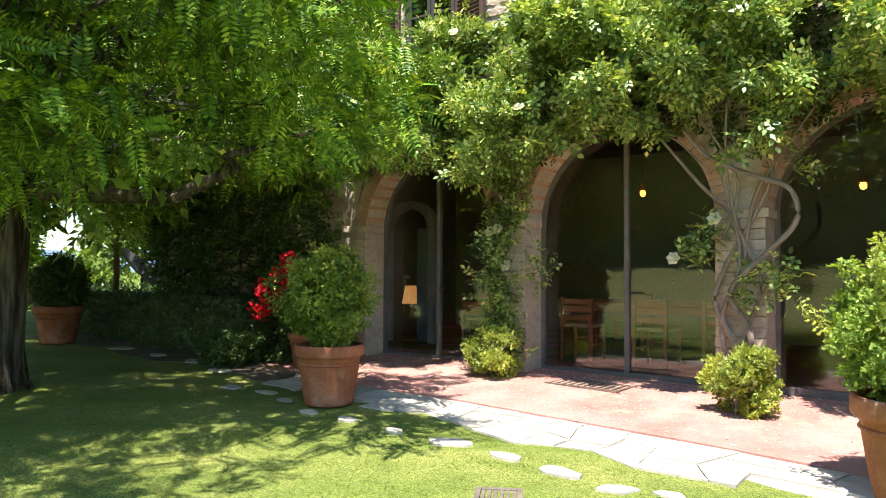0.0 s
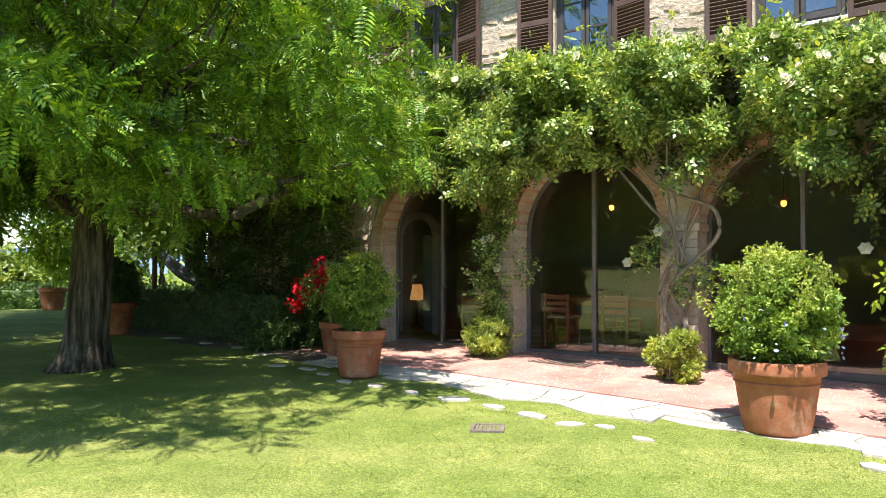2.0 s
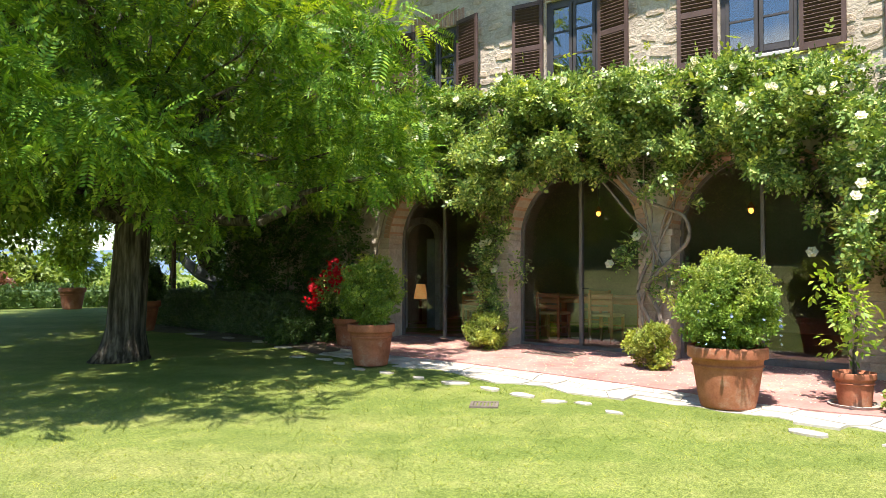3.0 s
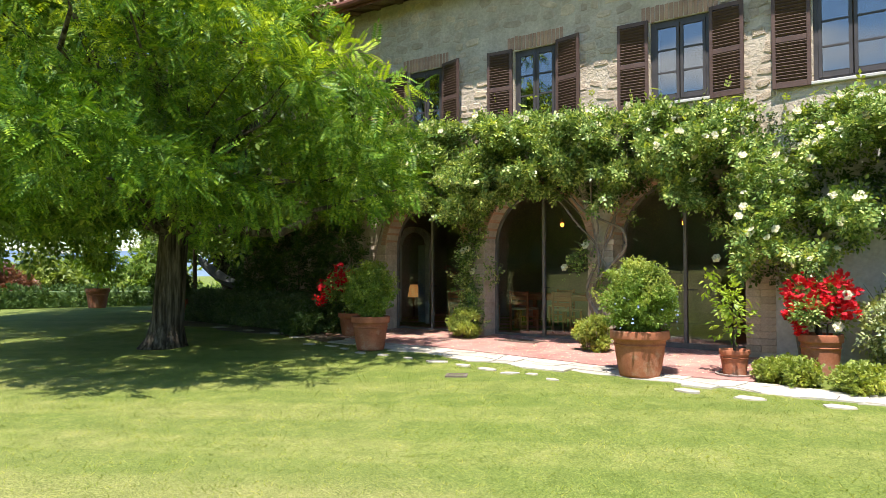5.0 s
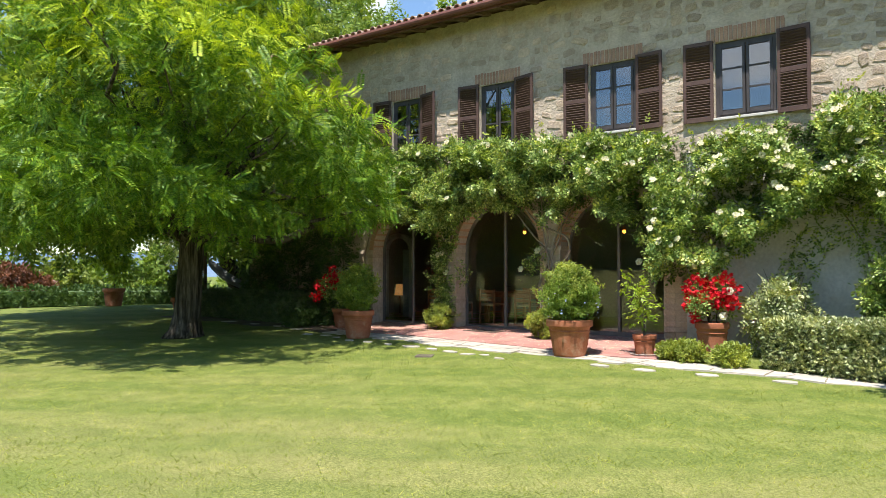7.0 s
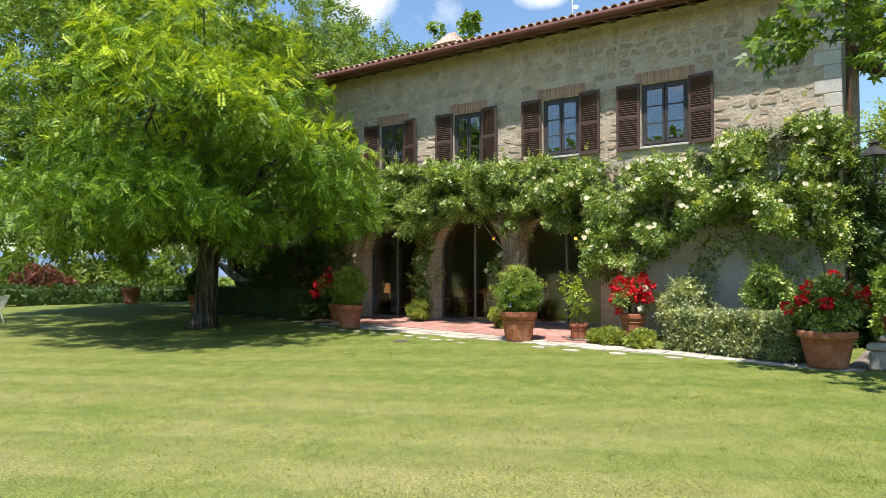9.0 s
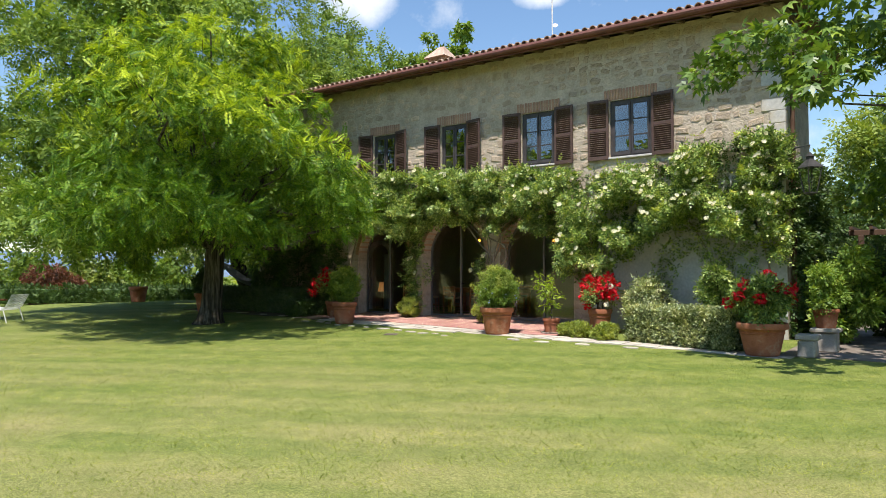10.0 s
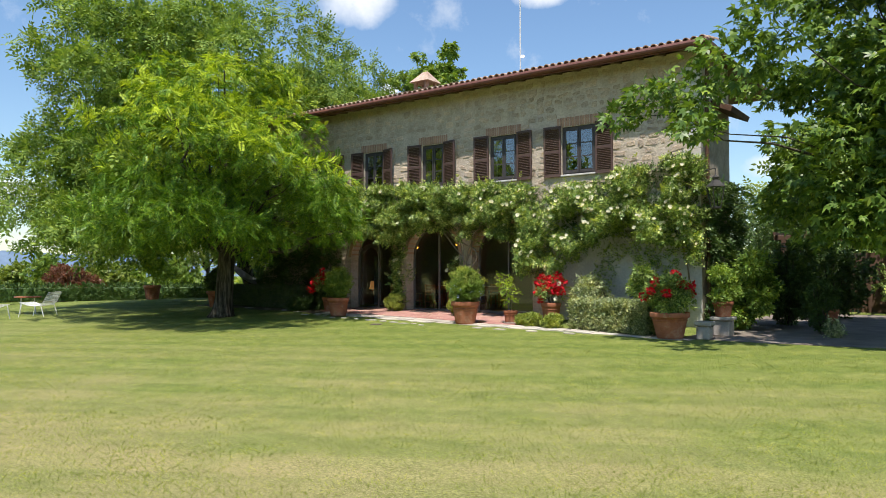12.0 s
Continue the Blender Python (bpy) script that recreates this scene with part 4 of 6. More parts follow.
# ---- pots ----
def pot(name, x, y, top_r, base_r, height, label, tilt=0.0, soil=True):
    p = empty(name, x, y, gh(x, y) + 0.012, label, "plant pot")
    prof = [(base_r * 0.98, 0.0), (base_r, 0.02)]
    for f in (0.2, 0.4, 0.6, 0.78):
        prof.append((base_r + (top_r * 0.93 - base_r) * f ** 0.9, height * f))
    prof += [(top_r * 0.93, height * 0.8), (top_r * 0.99, height * 0.815), (top_r, height * 0.84), (top_r, height * 0.97), (top_r * 0.985, height), (top_r * 0.9, height), (top_r * 0.88, height * 0.9)]
    part("vessel", lathe(prof, 40, wobble=0.004), "terracotta", p, smooth=True)
    part("band", lathe([(base_r + (top_r * 0.93 - base_r) * 0.66 + 0.004, height * 0.66), (base_r + (top_r * 0.93 - base_r) * 0.7 + 0.016, height * 0.685), (base_r + (top_r * 0.93 - base_r) * 0.72 + 0.006, height * 0.71)], 40), "terracotta", p, smooth=True)
    if soil:
        part("soil", lathe([(top_r * 0.86, height * 0.86), (top_r * 0.87, height * 0.9), (0.02, height * 0.93)], 24), "soil", p)
    return p


def shrub_leaves(parent, centres, radii, n, shape, size, material, seed, name="foliage", squash=0.85, rim=0.5, up=0.6, droop=-0.1, label=""):
    rng = np.random.default_rng(seed)
    p, d = in_clumps(centres, radii, n, rng, squash, rim)
    ways = d + rng.normal(0, 0.5, d.shape) + np.array([0, 0, droop])
    me = leaf_mesh(name, p, ways, shape, size, rng, up=up)
    return part(name, me, material, parent, label, kind="stuff")


def dome(n, r, height, z0, rng, size=0.3):
    """Clump centres filling a rounded bush."""
    out, rad = [], []
    while len(out) < n:
        q = rng.uniform(-1, 1, 3)
        if q[0] ** 2 + q[1] ** 2 + (q[2] * 0.9) ** 2 < 0.75:
            out.append((q[0] * r, q[1] * r, z0 + (q[2] + 1) / 2 * height))
            rad.append(size * r * rng.uniform(0.8, 1.3))
    return out, rad


def twigs(parent, n, r, z0, z1, seed, thick=0.012, material="bark"):
    rng = np.random.default_rng(seed)
    bm = bmesh.new()
    for _ in range(n):
        a = rng.uniform(0, 6.28)
        e = Vector((math.cos(a) * r * rng.uniform(0.3, 0.9), math.sin(a) * r * rng.uniform(0.3, 0.9), z1 * rng.uniform(0.7, 1.0)))
        tube(bent((rng.normal(0, 0.03), rng.normal(0, 0.03), z0), e, 0.05, 5, rng, 0.02), [thick, thick * 0.9, thick * 0.8, thick * 0.65, thick * 0.5, thick * 0.3], 5, bm)
    part("branching", bm, material, parent, kind="stuff")


def potted_shrub(x, y, top_r, base_r, height, bush_r, bush_top, seed, material, n, label, shape="sprig", size=0.1):
    p = pot("potted_shrub", x, y, top_r, base_r, height, label)
    rng = np.random.default_rng(seed)
    c, rad = dome(170, bush_r * 1.0, bush_top - height * 0.85, height * 0.88, rng, 0.13)
    for k in range(26):
        a, q = rng.uniform(0, 6.283), bush_r * rng.uniform(0.1, 0.75)
        c.append((q * math.cos(a), q * math.sin(a), bush_top * (rng.uniform(0.86, 1.05) - 0.2 * (q / bush_r) ** 2)))
        rad.append(0.06)
    shrub_leaves(p, c, rad, n, shape, size, material, seed)
    spikes = []
    for k in range(60):
        a, q = rng.uniform(0, 6.283), bush_r * rng.uniform(0.0, 1.0)
        rise = bush_top * (1.0 - 0.3 * (q / bush_r) ** 2.5)
        spikes += [(q * math.cos(a) * (1 + 0.12 * j), q * math.sin(a) * (1 + 0.12 * j), rise + (j - 0.6) * 0.07 * rng.uniform(0.6, 1.3)) for j in range(3)]
    shrub_leaves(p, spikes, [0.035] * len(spikes), n // 8, shape, size * 0.9, "gold" if material == "box" else material, seed + 500, name="young_growth", label="fresh upright shoots")
    twigs(p, 9, bush_r, height * 0.85, bush_top * 0.95, seed)
    return p


potted_shrub(-5.06, 4.98, 0.335, 0.235, 0.57, 0.46, 1.4, 11, "box", 5600, "terracotta pot with a dense green shrub on the terrace edge", size=0.075)
p2 = potted_shrub(-0.26, 5.0, 0.385, 0.265, 0.6, 0.53, 1.43, 12, "box", 12000, "large terracotta pot with a green shrub and pale blue flowers", size=0.058)
rng = np.random.default_rng(61)
pp = np.array([[0.5 * math.cos(a), 0.5 * math.sin(a), z] for a, z in zip(rng.uniform(-1.9, 0.9, 34), rng.uniform(0.6, 1.05, 34))])
part("blossom", leaf_mesh("blossom", pp, rng.normal(0, 1, (34, 3)), "petals", 0.034, rng), "blue_petal", p2, "pale blue plumbago blossom", kind="stuff")
potted_shrub(-12.5, 5.95, 0.4, 0.27, 0.62, 0.5, 1.35, 13, "ivy", 4200, "terracotta pot with a dark shrub beside the hedge")


def red_flowers(parent, centre, r, n, seed, squash=0.9, size=0.075):
    rng = np.random.default_rng(seed)
    d = rng.normal(0, 1, (n, 3))
    d /= np.linalg.norm(d, axis=1, keepdims=True)
    lump = 0.75 + 0.35 * np.array([noise.noise(Vector(v) * 2.5 + Vector((seed, 0, 0))) for v in d])
    p = np.asarray(centre) + d * (r * lump * rng.uniform(0.7, 1.05, n))[:, None] * np.array([1, 1, squash])
    part("blossom", leaf_mesh("blossom", p, d + rng.normal(0, 0.6, d.shape), "petals", size, rng), "red", parent, "scarlet blossom", kind="stuff")


pr = pot("potted_geranium", 5.5, 4.62, 0.43, 0.28, 0.57, "terracotta pot with red flowers and loose green leaves")
c, rad = dome(16, 0.42, 0.75, 0.55, np.random.default_rng(21), 0.34)
shrub_leaves(pr, c, rad, 2600, "rose", 0.13, "rose_leaf", 21)
for k, q in enumerate(((-0.25, -0.2, 1.25), (0.3, -0.1, 1.2), (0.05, -0.3, 1.0), (0.45, 0.1, 1.0), (-0.4, 0.0, 1.05), (0.1, 0.1, 1.4), (-0.5, -0.2, 0.9), (-0.3, -0.35, 1.05), (0.5, -0.1, 1.15))):
    red_flowers(pr, q, 0.14, 36, 30 + k)
pl = pot("potted_rose", -6.8, 6.35, 0.28, 0.2, 0.45, "terracotta pot with tall red flowers in tree shade")
c, rad = dome(14, 0.45, 0.7, 0.5, np.random.default_rng(22), 0.34)
shrub_leaves(pl, c, rad, 2400, "rose", 0.12, "rose_leaf", 22)
for k, q in enumerate(((-0.2, -0.35, 1.15), (0.25, -0.35, 1.2), (-0.5, -0.3, 1.02), (0.05, -0.4, 1.3), (-0.35, -0.4, 0.85), (0.5, -0.25, 1.22), (-0.6, -0.3, 0.7), (0.1, -0.45, 1.0))):
    red_flowers(pl, q, 0.18, 34, 40 + k)
rb = pot("potted_bougainvillea", 1.72, 6.2, 0.27, 0.2, 0.55, "terracotta pot with a ball of scarlet blossom")
for k, (x, y, z, r, n) in enumerate(((-0.2, 0.0, 1.08, 0.34, 240), (0.2, -0.05, 1.12, 0.32, 220), (0.0, -0.15, 0.92, 0.28, 150), (-0.28, -0.15, 0.8, 0.2, 80), (-0.2, -0.22, 0.6, 0.13, 40), (0.34, -0.1, 0.86, 0.18, 60))):
    red_flowers(rb, (x, y, z), r, n, 50 + k, 0.9, 0.075)
c, rad = dome(10, 0.36, 0.6, 0.6, np.random.default_rng(23), 0.36)
shrub_leaves(rb, c, rad, 700, "rose", 0.11, "rose_leaf", 23)
twigs(rb, 6, 0.3, 0.5, 0.95, 23, 0.016)


def citrus(x, y, top_r, base_r, height, tree_h, seed, label, n=420, saucer=False):
    p = pot("potted_citrus", x, y, top_r, base_r, height, label)
    rng = np.random.default_rng(seed)
    part("trunk", tube(bent((0, 0, height * 0.85), (0.03, 0.0, tree_h * 0.75), 0.0, 5, rng, 0.012), [0.022, 0.02, 0.018, 0.016, 0.014, 0.01], 7), "bark", p)
    s = tree_h - height
    c = [(rng.normal(0, 0.17 * s), rng.normal(0, 0.17 * s), height + s * f) for f in (0.3, 0.45, 0.55, 0.62, 0.7, 0.8, 0.9, 0.97)]
    shrub_leaves(p, c, [0.22 * s] * 8, n, "long", 0.15 * max(1, s), "lemon", seed, rim=0.2, droop=-0.3)
    if saucer:
        part("saucer", lathe([(top_r * 1.15, -0.005), (top_r * 1.25, 0.03), (top_r * 1.2, 0.035), (top_r * 1.1, 0.008)], 28), "concrete", p)
    return p


citrus(0.78, 5.66, 0.195, 0.145, 0.34, 1.2, 31, "small lemon tree in a terracotta pot on a saucer", 105, True)
citrus(-23.0, 9.7, 0.43, 0.3, 0.72, 2.9, 32, "lemon tree in a far terracotta pot on the lawn", 900)


# ---- shrubs on the ground ----
def bush(name, x, y, r, height, material, n, seed, label, shape="sprig", size=0.09, twig="bark", squash=0.85):
    b = empty(name, x, y, gh(x, y), label, "shrub")
    rng = np.random.default_rng(seed)
    c, rad = dome(26, r * 0.82, height * 0.86, 0.04, rng)
    shrub_leaves(b, c, rad, n, shape, size, material, seed, squash=squash)
    twigs(b, 16, r, 0.0, height * 0.9, seed, 0.009, twig)
    return b


bush("golden_shrub", -4.42, 6.95, 0.38, 0.62, "gold", 3800, 41, "clipped golden-green shrub at the pier foot", size=0.065)
bush("golden_shrub", -1.66, 6.62, 0.36, 0.64, "gold", 3600, 42, "clipped golden-green shrub with bare twigs at the pier foot", size=0.065, twig="vine")
for k, (x, y, r, t) in enumerate(((1.25, 5.5, 0.24, 0.22), (1.62, 5.35, 0.27, 0.3), (2.28, 5.22, 0.32, 0.31), (1.4, 5.75, 0.2, 0.26))):
    bush("low_shrub", x, y, r, t, "gold", 1300, 43 + k, "low yellow-green shrub beside the stone edging")
bush("white_shrub", 2.7, 6.6, 0.62, 1.7, "varieg", 1900, 51, "loose pale-leaved shrub against the plaster wall", "rose", 0.13)
bush("white_shrub", 4.3, 6.5, 0.52, 1.95, "rose_leaf", 2100, 52, "loose green rose shrub against the plaster wall", "rose", 0.13)
bush("bamboo_shrub", 6.5, 7.3, 0.75, 2.2, "box", 4200, 53, "loose light-green shrub at the house corner", "long", 0.17)
bush("dark_shrub", 7.1, 9.0, 0.8, 2.6, "ivy", 3600, 54, "dark evergreen shrub in the yard", "long", 0.18)


def hedge(name, a, b, depth, top, material, n, seed, label, size=0.07, shape="sprig", sink=0.0):
    """A clipped hedge from a to b: leaves over the faces of a long block."""
    rng = np.random.default_rng(seed)
    a, b = np.array(a, float), np.array(b, float)
    mid = (a + b) / 2
    base = empty(name, mid[0], mid[1], gh(*mid), label, "hedge")
    way = (b - a) / np.linalg.norm(b - a)
    side = np.array([-way[1], way[0]])
    half = np.linalg.norm(b - a) / 2
    u, v, z = rng.uniform(-1, 1, n), rng.uniform(-1, 1, n), rng.uniform(0, 1, n)
    face = rng.choice(4, n, p=[0.45, 0.3, 0.15, 0.1])
    v = np.where(face == 0, -1, np.where(face == 2, 1, v))
    z = np.where(face == 1, 1, z)
    u = np.where(face == 3, np.sign(u), u)
    wob = np.array([noise.noise(Vector((p * half * 1.6, q * 2, r * 2.5 + seed))) for p, q, r in zip(u, v, z)])
    out = rng.normal(0, 0.022, n) + wob * 0.04
    px = u * half + np.where(face == 3, np.sign(u) * out, 0)
    py = v * depth / 2 + np.where(face == 0, -out, np.where(face == 2, out, 0))
    pz = 0.02 - sink + z * (top + sink - 0.02) + np.where(face == 1, out, 0)
    pts = np.stack([px * way[0] + py * side[0], px * way[1] + py * side[1], pz], 1)
    nrm = np.stack([np.where(face == 3, np.sign(u), 0), np.where(face == 0, -1, np.where(face == 2, 1, 0)), np.where(face == 1, 1, 0)], 1).astype(float)
    d = np.stack([nrm[:, 0] * way[0] + nrm[:, 1] * side[0], nrm[:, 0] * way[1] + nrm[:, 1] * side[1], nrm[:, 2]], 1)
    me = leaf_mesh("foliage", pts - 0.03 * d, d * 0.6 + rng.normal(0, 0.7, d.shape) + (0, 0, 0.3), shape, size, rng, up=0.3)
    part("foliage", me, material, base, kind="stuff")
    m = Matrix.Rotation(math.atan2(way[1], way[0]), 4, "Z")
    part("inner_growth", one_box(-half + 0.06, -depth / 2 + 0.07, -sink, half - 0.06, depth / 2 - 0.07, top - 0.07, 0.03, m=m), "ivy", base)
    return base


hedge("variegated_hedge", (2.85, 5.68), (5.1, 4.98), 0.85, 0.72, "varieg", 7500, 71, "clipped hedge of small cream-edged leaves", 0.098)
hedge("dark_hedge", (-13.8, 7.3), (-8.0, 6.55), 0.9, 0.76, "hedge", 8000, 72, "dark clipped hedge in tree shade", 0.08)
bush("dark_shrub", -7.9, 6.0, 0.5, 0.5, "ivy", 1800, 73, "low dark shrub at the hedge end", "sprig", 0.1)


# ---- trees ----
def outside_house(p, d):
    inside = (p[:, 0] > X0 - 0.1) & (p[:, 0] < X1 + 0.1) & (p[:, 1] > Y0 - 0.12) & (p[:, 1] < YB) & (p[:, 2] < EAVE_Z + 0.9)
    return p[~inside], d[~inside]


def tree(name, x, y, label, fork, trunk_r, crown, clumps, clump_size, n, shape, size, material, seed, lean=(0, 0), low=-0.75, droop=-0.35, limbs=9, extra=(), skirt=None, turn=0.0, flare=1.9, lo=0.45, hi=0.93, rosette=0, squash=0.65, top_leaf=None):
    """A tapered trunk with limbs that run out to the clumps of an uneven crown."""
    rng = np.random.default_rng(seed)
    t = empty(name, x, y, gh(x, y) - 0.03, label, "tree")
    c, radii = crown
    cs, rs = egg_clumps(c, radii, clumps, rng, lo, hi, clump_size, low, turn)
    for e in extra:
        cs = np.vstack([cs, [e[:3]]])
        rs = np.append(rs, e[3])
    if skirt:
        many, wide, z0, z1 = skirt
        a, r = rng.uniform(0, 6.283, many), wide * np.sqrt(rng.uniform(0.05, 1, many))
        ring = np.stack([r * np.cos(a) * radii[0] / radii[1], r * np.sin(a), rng.uniform(z0, z1, many) + 0.35], 1)
        cs = np.vstack([cs, turned(ring, turn) + np.array([c[0], c[1], 0])])
        rs = np.append(rs, rng.uniform(0.55, 0.95, many))
    top = Vector((lean[0], lean[1], fork))
    pts = [Vector((0, 0, 0)), Vector((0.02, 0, 0.18)), Vector((0.04, 0.02, 0.5)), top * 0.5, top * 0.8, top]
    part("trunk", tube(pts, [trunk_r * flare, trunk_r * 1.35, trunk_r * 1.08, trunk_r, trunk_r * 0.95, trunk_r * 0.9], 18, ridged=0.05), "bark", t, smooth=True)
    order = rng.permutation(len(cs))
    for k in range(limbs):
        e = cs[order[k]]
        line = bent(top - Vector((0, 0, 0.25)), e, 0.25 * rng.normal() + 0.2, 7, rng, 0.14)
        part("limb", tube(line, [trunk_r * f for f in (0.55, 0.44, 0.35, 0.28, 0.21, 0.15, 0.1, 0.05)], 8), "bark", t)
    bm = bmesh.new()
    for k in order[limbs:limbs + min(60, clumps)]:
        e = Vector(cs[k])
        a = top.lerp(e, rng.uniform(0.25, 0.5)) + Vector((0, 0, 0.2))
        tube(bent(a, e, 0.1, 4, rng, 0.12), [trunk_r * f for f in (0.14, 0.1, 0.07, 0.05, 0.025)], 5, bm)
    part("fine_growth", bm, "bark", t, kind="stuff")
    if rosette:
        p, d = in_clumps(cs, rs, int(1.35 * n / rosette), rng, squash, 0.8)
        kept = (d[:, 2] > -0.15) | (rng.uniform(0, 1, len(d)) < 0.4)
        p, d = p[kept], d[kept]
    else:
        p, d = in_clumps(cs, rs, n, rng, squash, 0.45)
    base = np.array([x, y, gh(x, y)])
    p, d = outside_house(p + base, d)
    p = p - base
    keep = p[:, 2] > 1.6
    p, d = p[keep], d[keep]
    out = p - np.asarray(c)
    out /= np.linalg.norm(out, axis=1, keepdims=True) + 1e-6
    if rosette:
        axis = d * 0.6 + out * 0.7 + rng.normal(0, 0.25, d.shape) + np.array([0, 0, 0.1])
        # upward tufts of the upper crown get the lighter leaf: sunlight put into colour
        tip = (d[:, 2] + 0.5 * out[:, 2] > 0.25) & (out[:, 2] > -0.2) & (rng.uniform(0, 1, len(p)) < 0.7) if top_leaf else np.zeros(len(p), bool)
        for part_name, pick, mat in (("crown", ~tip, material), ("young_growth", tip, top_leaf)):
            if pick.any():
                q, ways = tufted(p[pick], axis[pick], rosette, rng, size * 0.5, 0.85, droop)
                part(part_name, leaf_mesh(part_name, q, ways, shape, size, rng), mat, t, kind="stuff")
        return t
    ways = (d * 0.5 + out * 0.4 + rng.normal(0, 0.6, d.shape)) * np.array([1, 1, 0.75]) + np.array([0, 0, droop])
    part("crown", leaf_mesh("crown", p, ways, shape, size, rng), material, t, kind="stuff")
    return t


ROBINIA = (-8.9, 3.5)
# boughs beyond the egg of the crown: the low one towards the terrace, those over the lawn, those by the eaves
BOUGHS = ((-3.2, 3.0, 3.9, 0.5), (-3.6, 3.3, 3.4, 0.6), (-4.0, 3.0, 4.3, 0.7), (-4.2, 3.7, 3.6, 0.7), (-4.7, 3.3, 4.2, 0.8), (-4.9, 4.1, 3.3, 0.7), (-5.4, 3.8, 4.0, 0.8), (-5.6, 4.6, 3.0, 0.7),
          (-6.0, 4.2, 3.6, 0.8), (-4.4, 4.2, 2.9, 0.5), (-5.0, 4.8, 2.7, 0.55), (-6.2, 4.9, 2.7, 0.6), (-4.4, 4.9, 2.8, 0.5), (-4.6, 5.0, 3.4, 0.5), (-6.0, 3.4, 5.0, 0.8),
          (-3.5, 0.6, 4.7, 0.6), (-4.0, 1.2, 4.5, 0.7), (-4.4, 0.2, 5.0, 0.7), (-4.6, 1.9, 4.6, 0.7), (-5.0, 1.0, 5.4, 0.8), (-5.4, 2.6, 4.6, 0.7), (-4.9, 2.9, 4.3, 0.6), (-5.6, 0.2, 5.8, 0.8),
          (-7.3, 5.6, 6.3, 0.7), (-7.7, 5.4, 7.0, 0.8), (-7.1, 5.8, 5.6, 0.6), (-8.1, 5.2, 7.8, 0.8), (-8.7, 5.0, 8.2, 0.9), (-9.2, 5.4, 7.4, 0.8), (-9.8, 5.2, 8.0, 0.9),
          (-6.6, 5.6, 3.2, 0.7), (-7.4, 5.4, 3.6, 0.8), (-8.0, 5.6, 3.0, 0.7), (-7.0, 6.1, 2.8, 0.6), (-8.6, 5.8, 3.6, 0.8), (-6.0, 5.6, 3.8, 0.7), (-6.4, 6.0, 2.7, 0.5), (-7.8, 5.0, 2.8, 0.6))
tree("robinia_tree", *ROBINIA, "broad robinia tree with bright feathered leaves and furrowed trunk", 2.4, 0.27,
     ((0.6, -1.55, 5.0), (4.4, 3.15, 2.9)), 100, (0.45, 0.9), 19500, "pinnate", 0.36, "robinia", 101, (0.15, 0.1), -0.9, -0.3, hi=1.0, limbs=12, rosette=5, squash=0.5, top_leaf="robinia_lit",
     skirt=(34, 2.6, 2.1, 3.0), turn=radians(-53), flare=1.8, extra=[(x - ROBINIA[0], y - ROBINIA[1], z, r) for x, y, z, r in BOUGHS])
tree("tall_robinia_tree", -18.0, 12.0, "tall feathery green tree behind the hedge", 3.2, 0.3,
     ((3.0, -5.0, 7.6), (7.6, 7.0, 6.5)), 150, (0.8, 1.5), 34000, "feather", 0.46, "feather", 102, (0.8, -1.6), -0.85, -0.2, limbs=14, rosette=6, squash=0.6, extra=((2.5, 4.5, 8, 1.4), (3, 5, 10, 1.4), (2.5, 4.5, 12, 1.4), (1.5, 3.5, 13, 1.4), (4, 5.5, 9, 1.2), (0.5, 3, 11, 1.5), (4.3, 6, 11, 1.2), (3.5, 4, 7, 1.3), (1.5, 2.5, 9.0, 1.4)), skirt=(120, 8.4, 1.7, 4.6))
tree("maple_tree", 11.6, 7.0, "spreading maple tree with lobed leaves over the yard", 2.6, 0.24,
     ((0.2, 0.2, 6.7), (5.3, 4.9, 4.0)), 145, (0.55, 1.05), 33000, "lobed", 0.175, "maple", 103, (-0.2, -0.1), -0.8, limbs=12, skirt=(40, 4.2, 1.8, 3.6),
     extra=((-6.3, -4.4, 4.6, 0.5), (-5.7, -4.3, 4.9, 0.65), (-5.0, -4.4, 4.9, 0.7), (-4.6, -5.2, 4.1, 0.6), (-5.1, -3.8, 4.4, 0.5), (-4.2, -4.2, 5.4, 0.9), (-3.4, -4.2, 6.0, 0.9), (-3.2, -2.4, 3.3, 0.7), (-2.6, -2.8, 3.9, 0.8), (-2.0, -2.4, 3.2, 0.8),
            (-2.4, -2.0, 4.6, 0.8), (-1.6, -3.0, 2.8, 0.7), (-1.2, -2.6, 3.8, 0.9), (-3.6, -2.0, 4.2, 0.7), (-3.4, -1.6, 3.0, 0.6), (-1.4, -3.2, 4.6, 0.8), (-2.6, -2.2, 2.4, 0.6)))
tree("locust_tree", 6.2, 24.0, "light feathery tree beyond the yard", 2.6, 0.15,
     ((0, 0, 5.0), (4.4, 3.6, 3.4)), 70, (0.6, 1.1), 5000, "feather", 0.55, "olive", 104, limbs=8, skirt=(24, 3.4, 1.6, 3.0))
tree("oak_tree", -13.3, 21.0, "tall oak crown rising behind the roof", 7.0, 0.25,
     ((0, 0, 11.2), (2.3, 2.3, 2.6)), 20, (0.4, 0.8), 1500, "lobed", 0.3, "feather", 105, hi=1.1, limbs=9)
tree("orchard_tree", -30.0, 18.0, "round orchard tree beyond the garden", 2.2, 0.16,
     ((0, 0, 3.4), (2.6, 2.6, 1.9)), 30, (0.6, 1.0), 2600, "sprig", 0.3, "olive", 106, limbs=6)

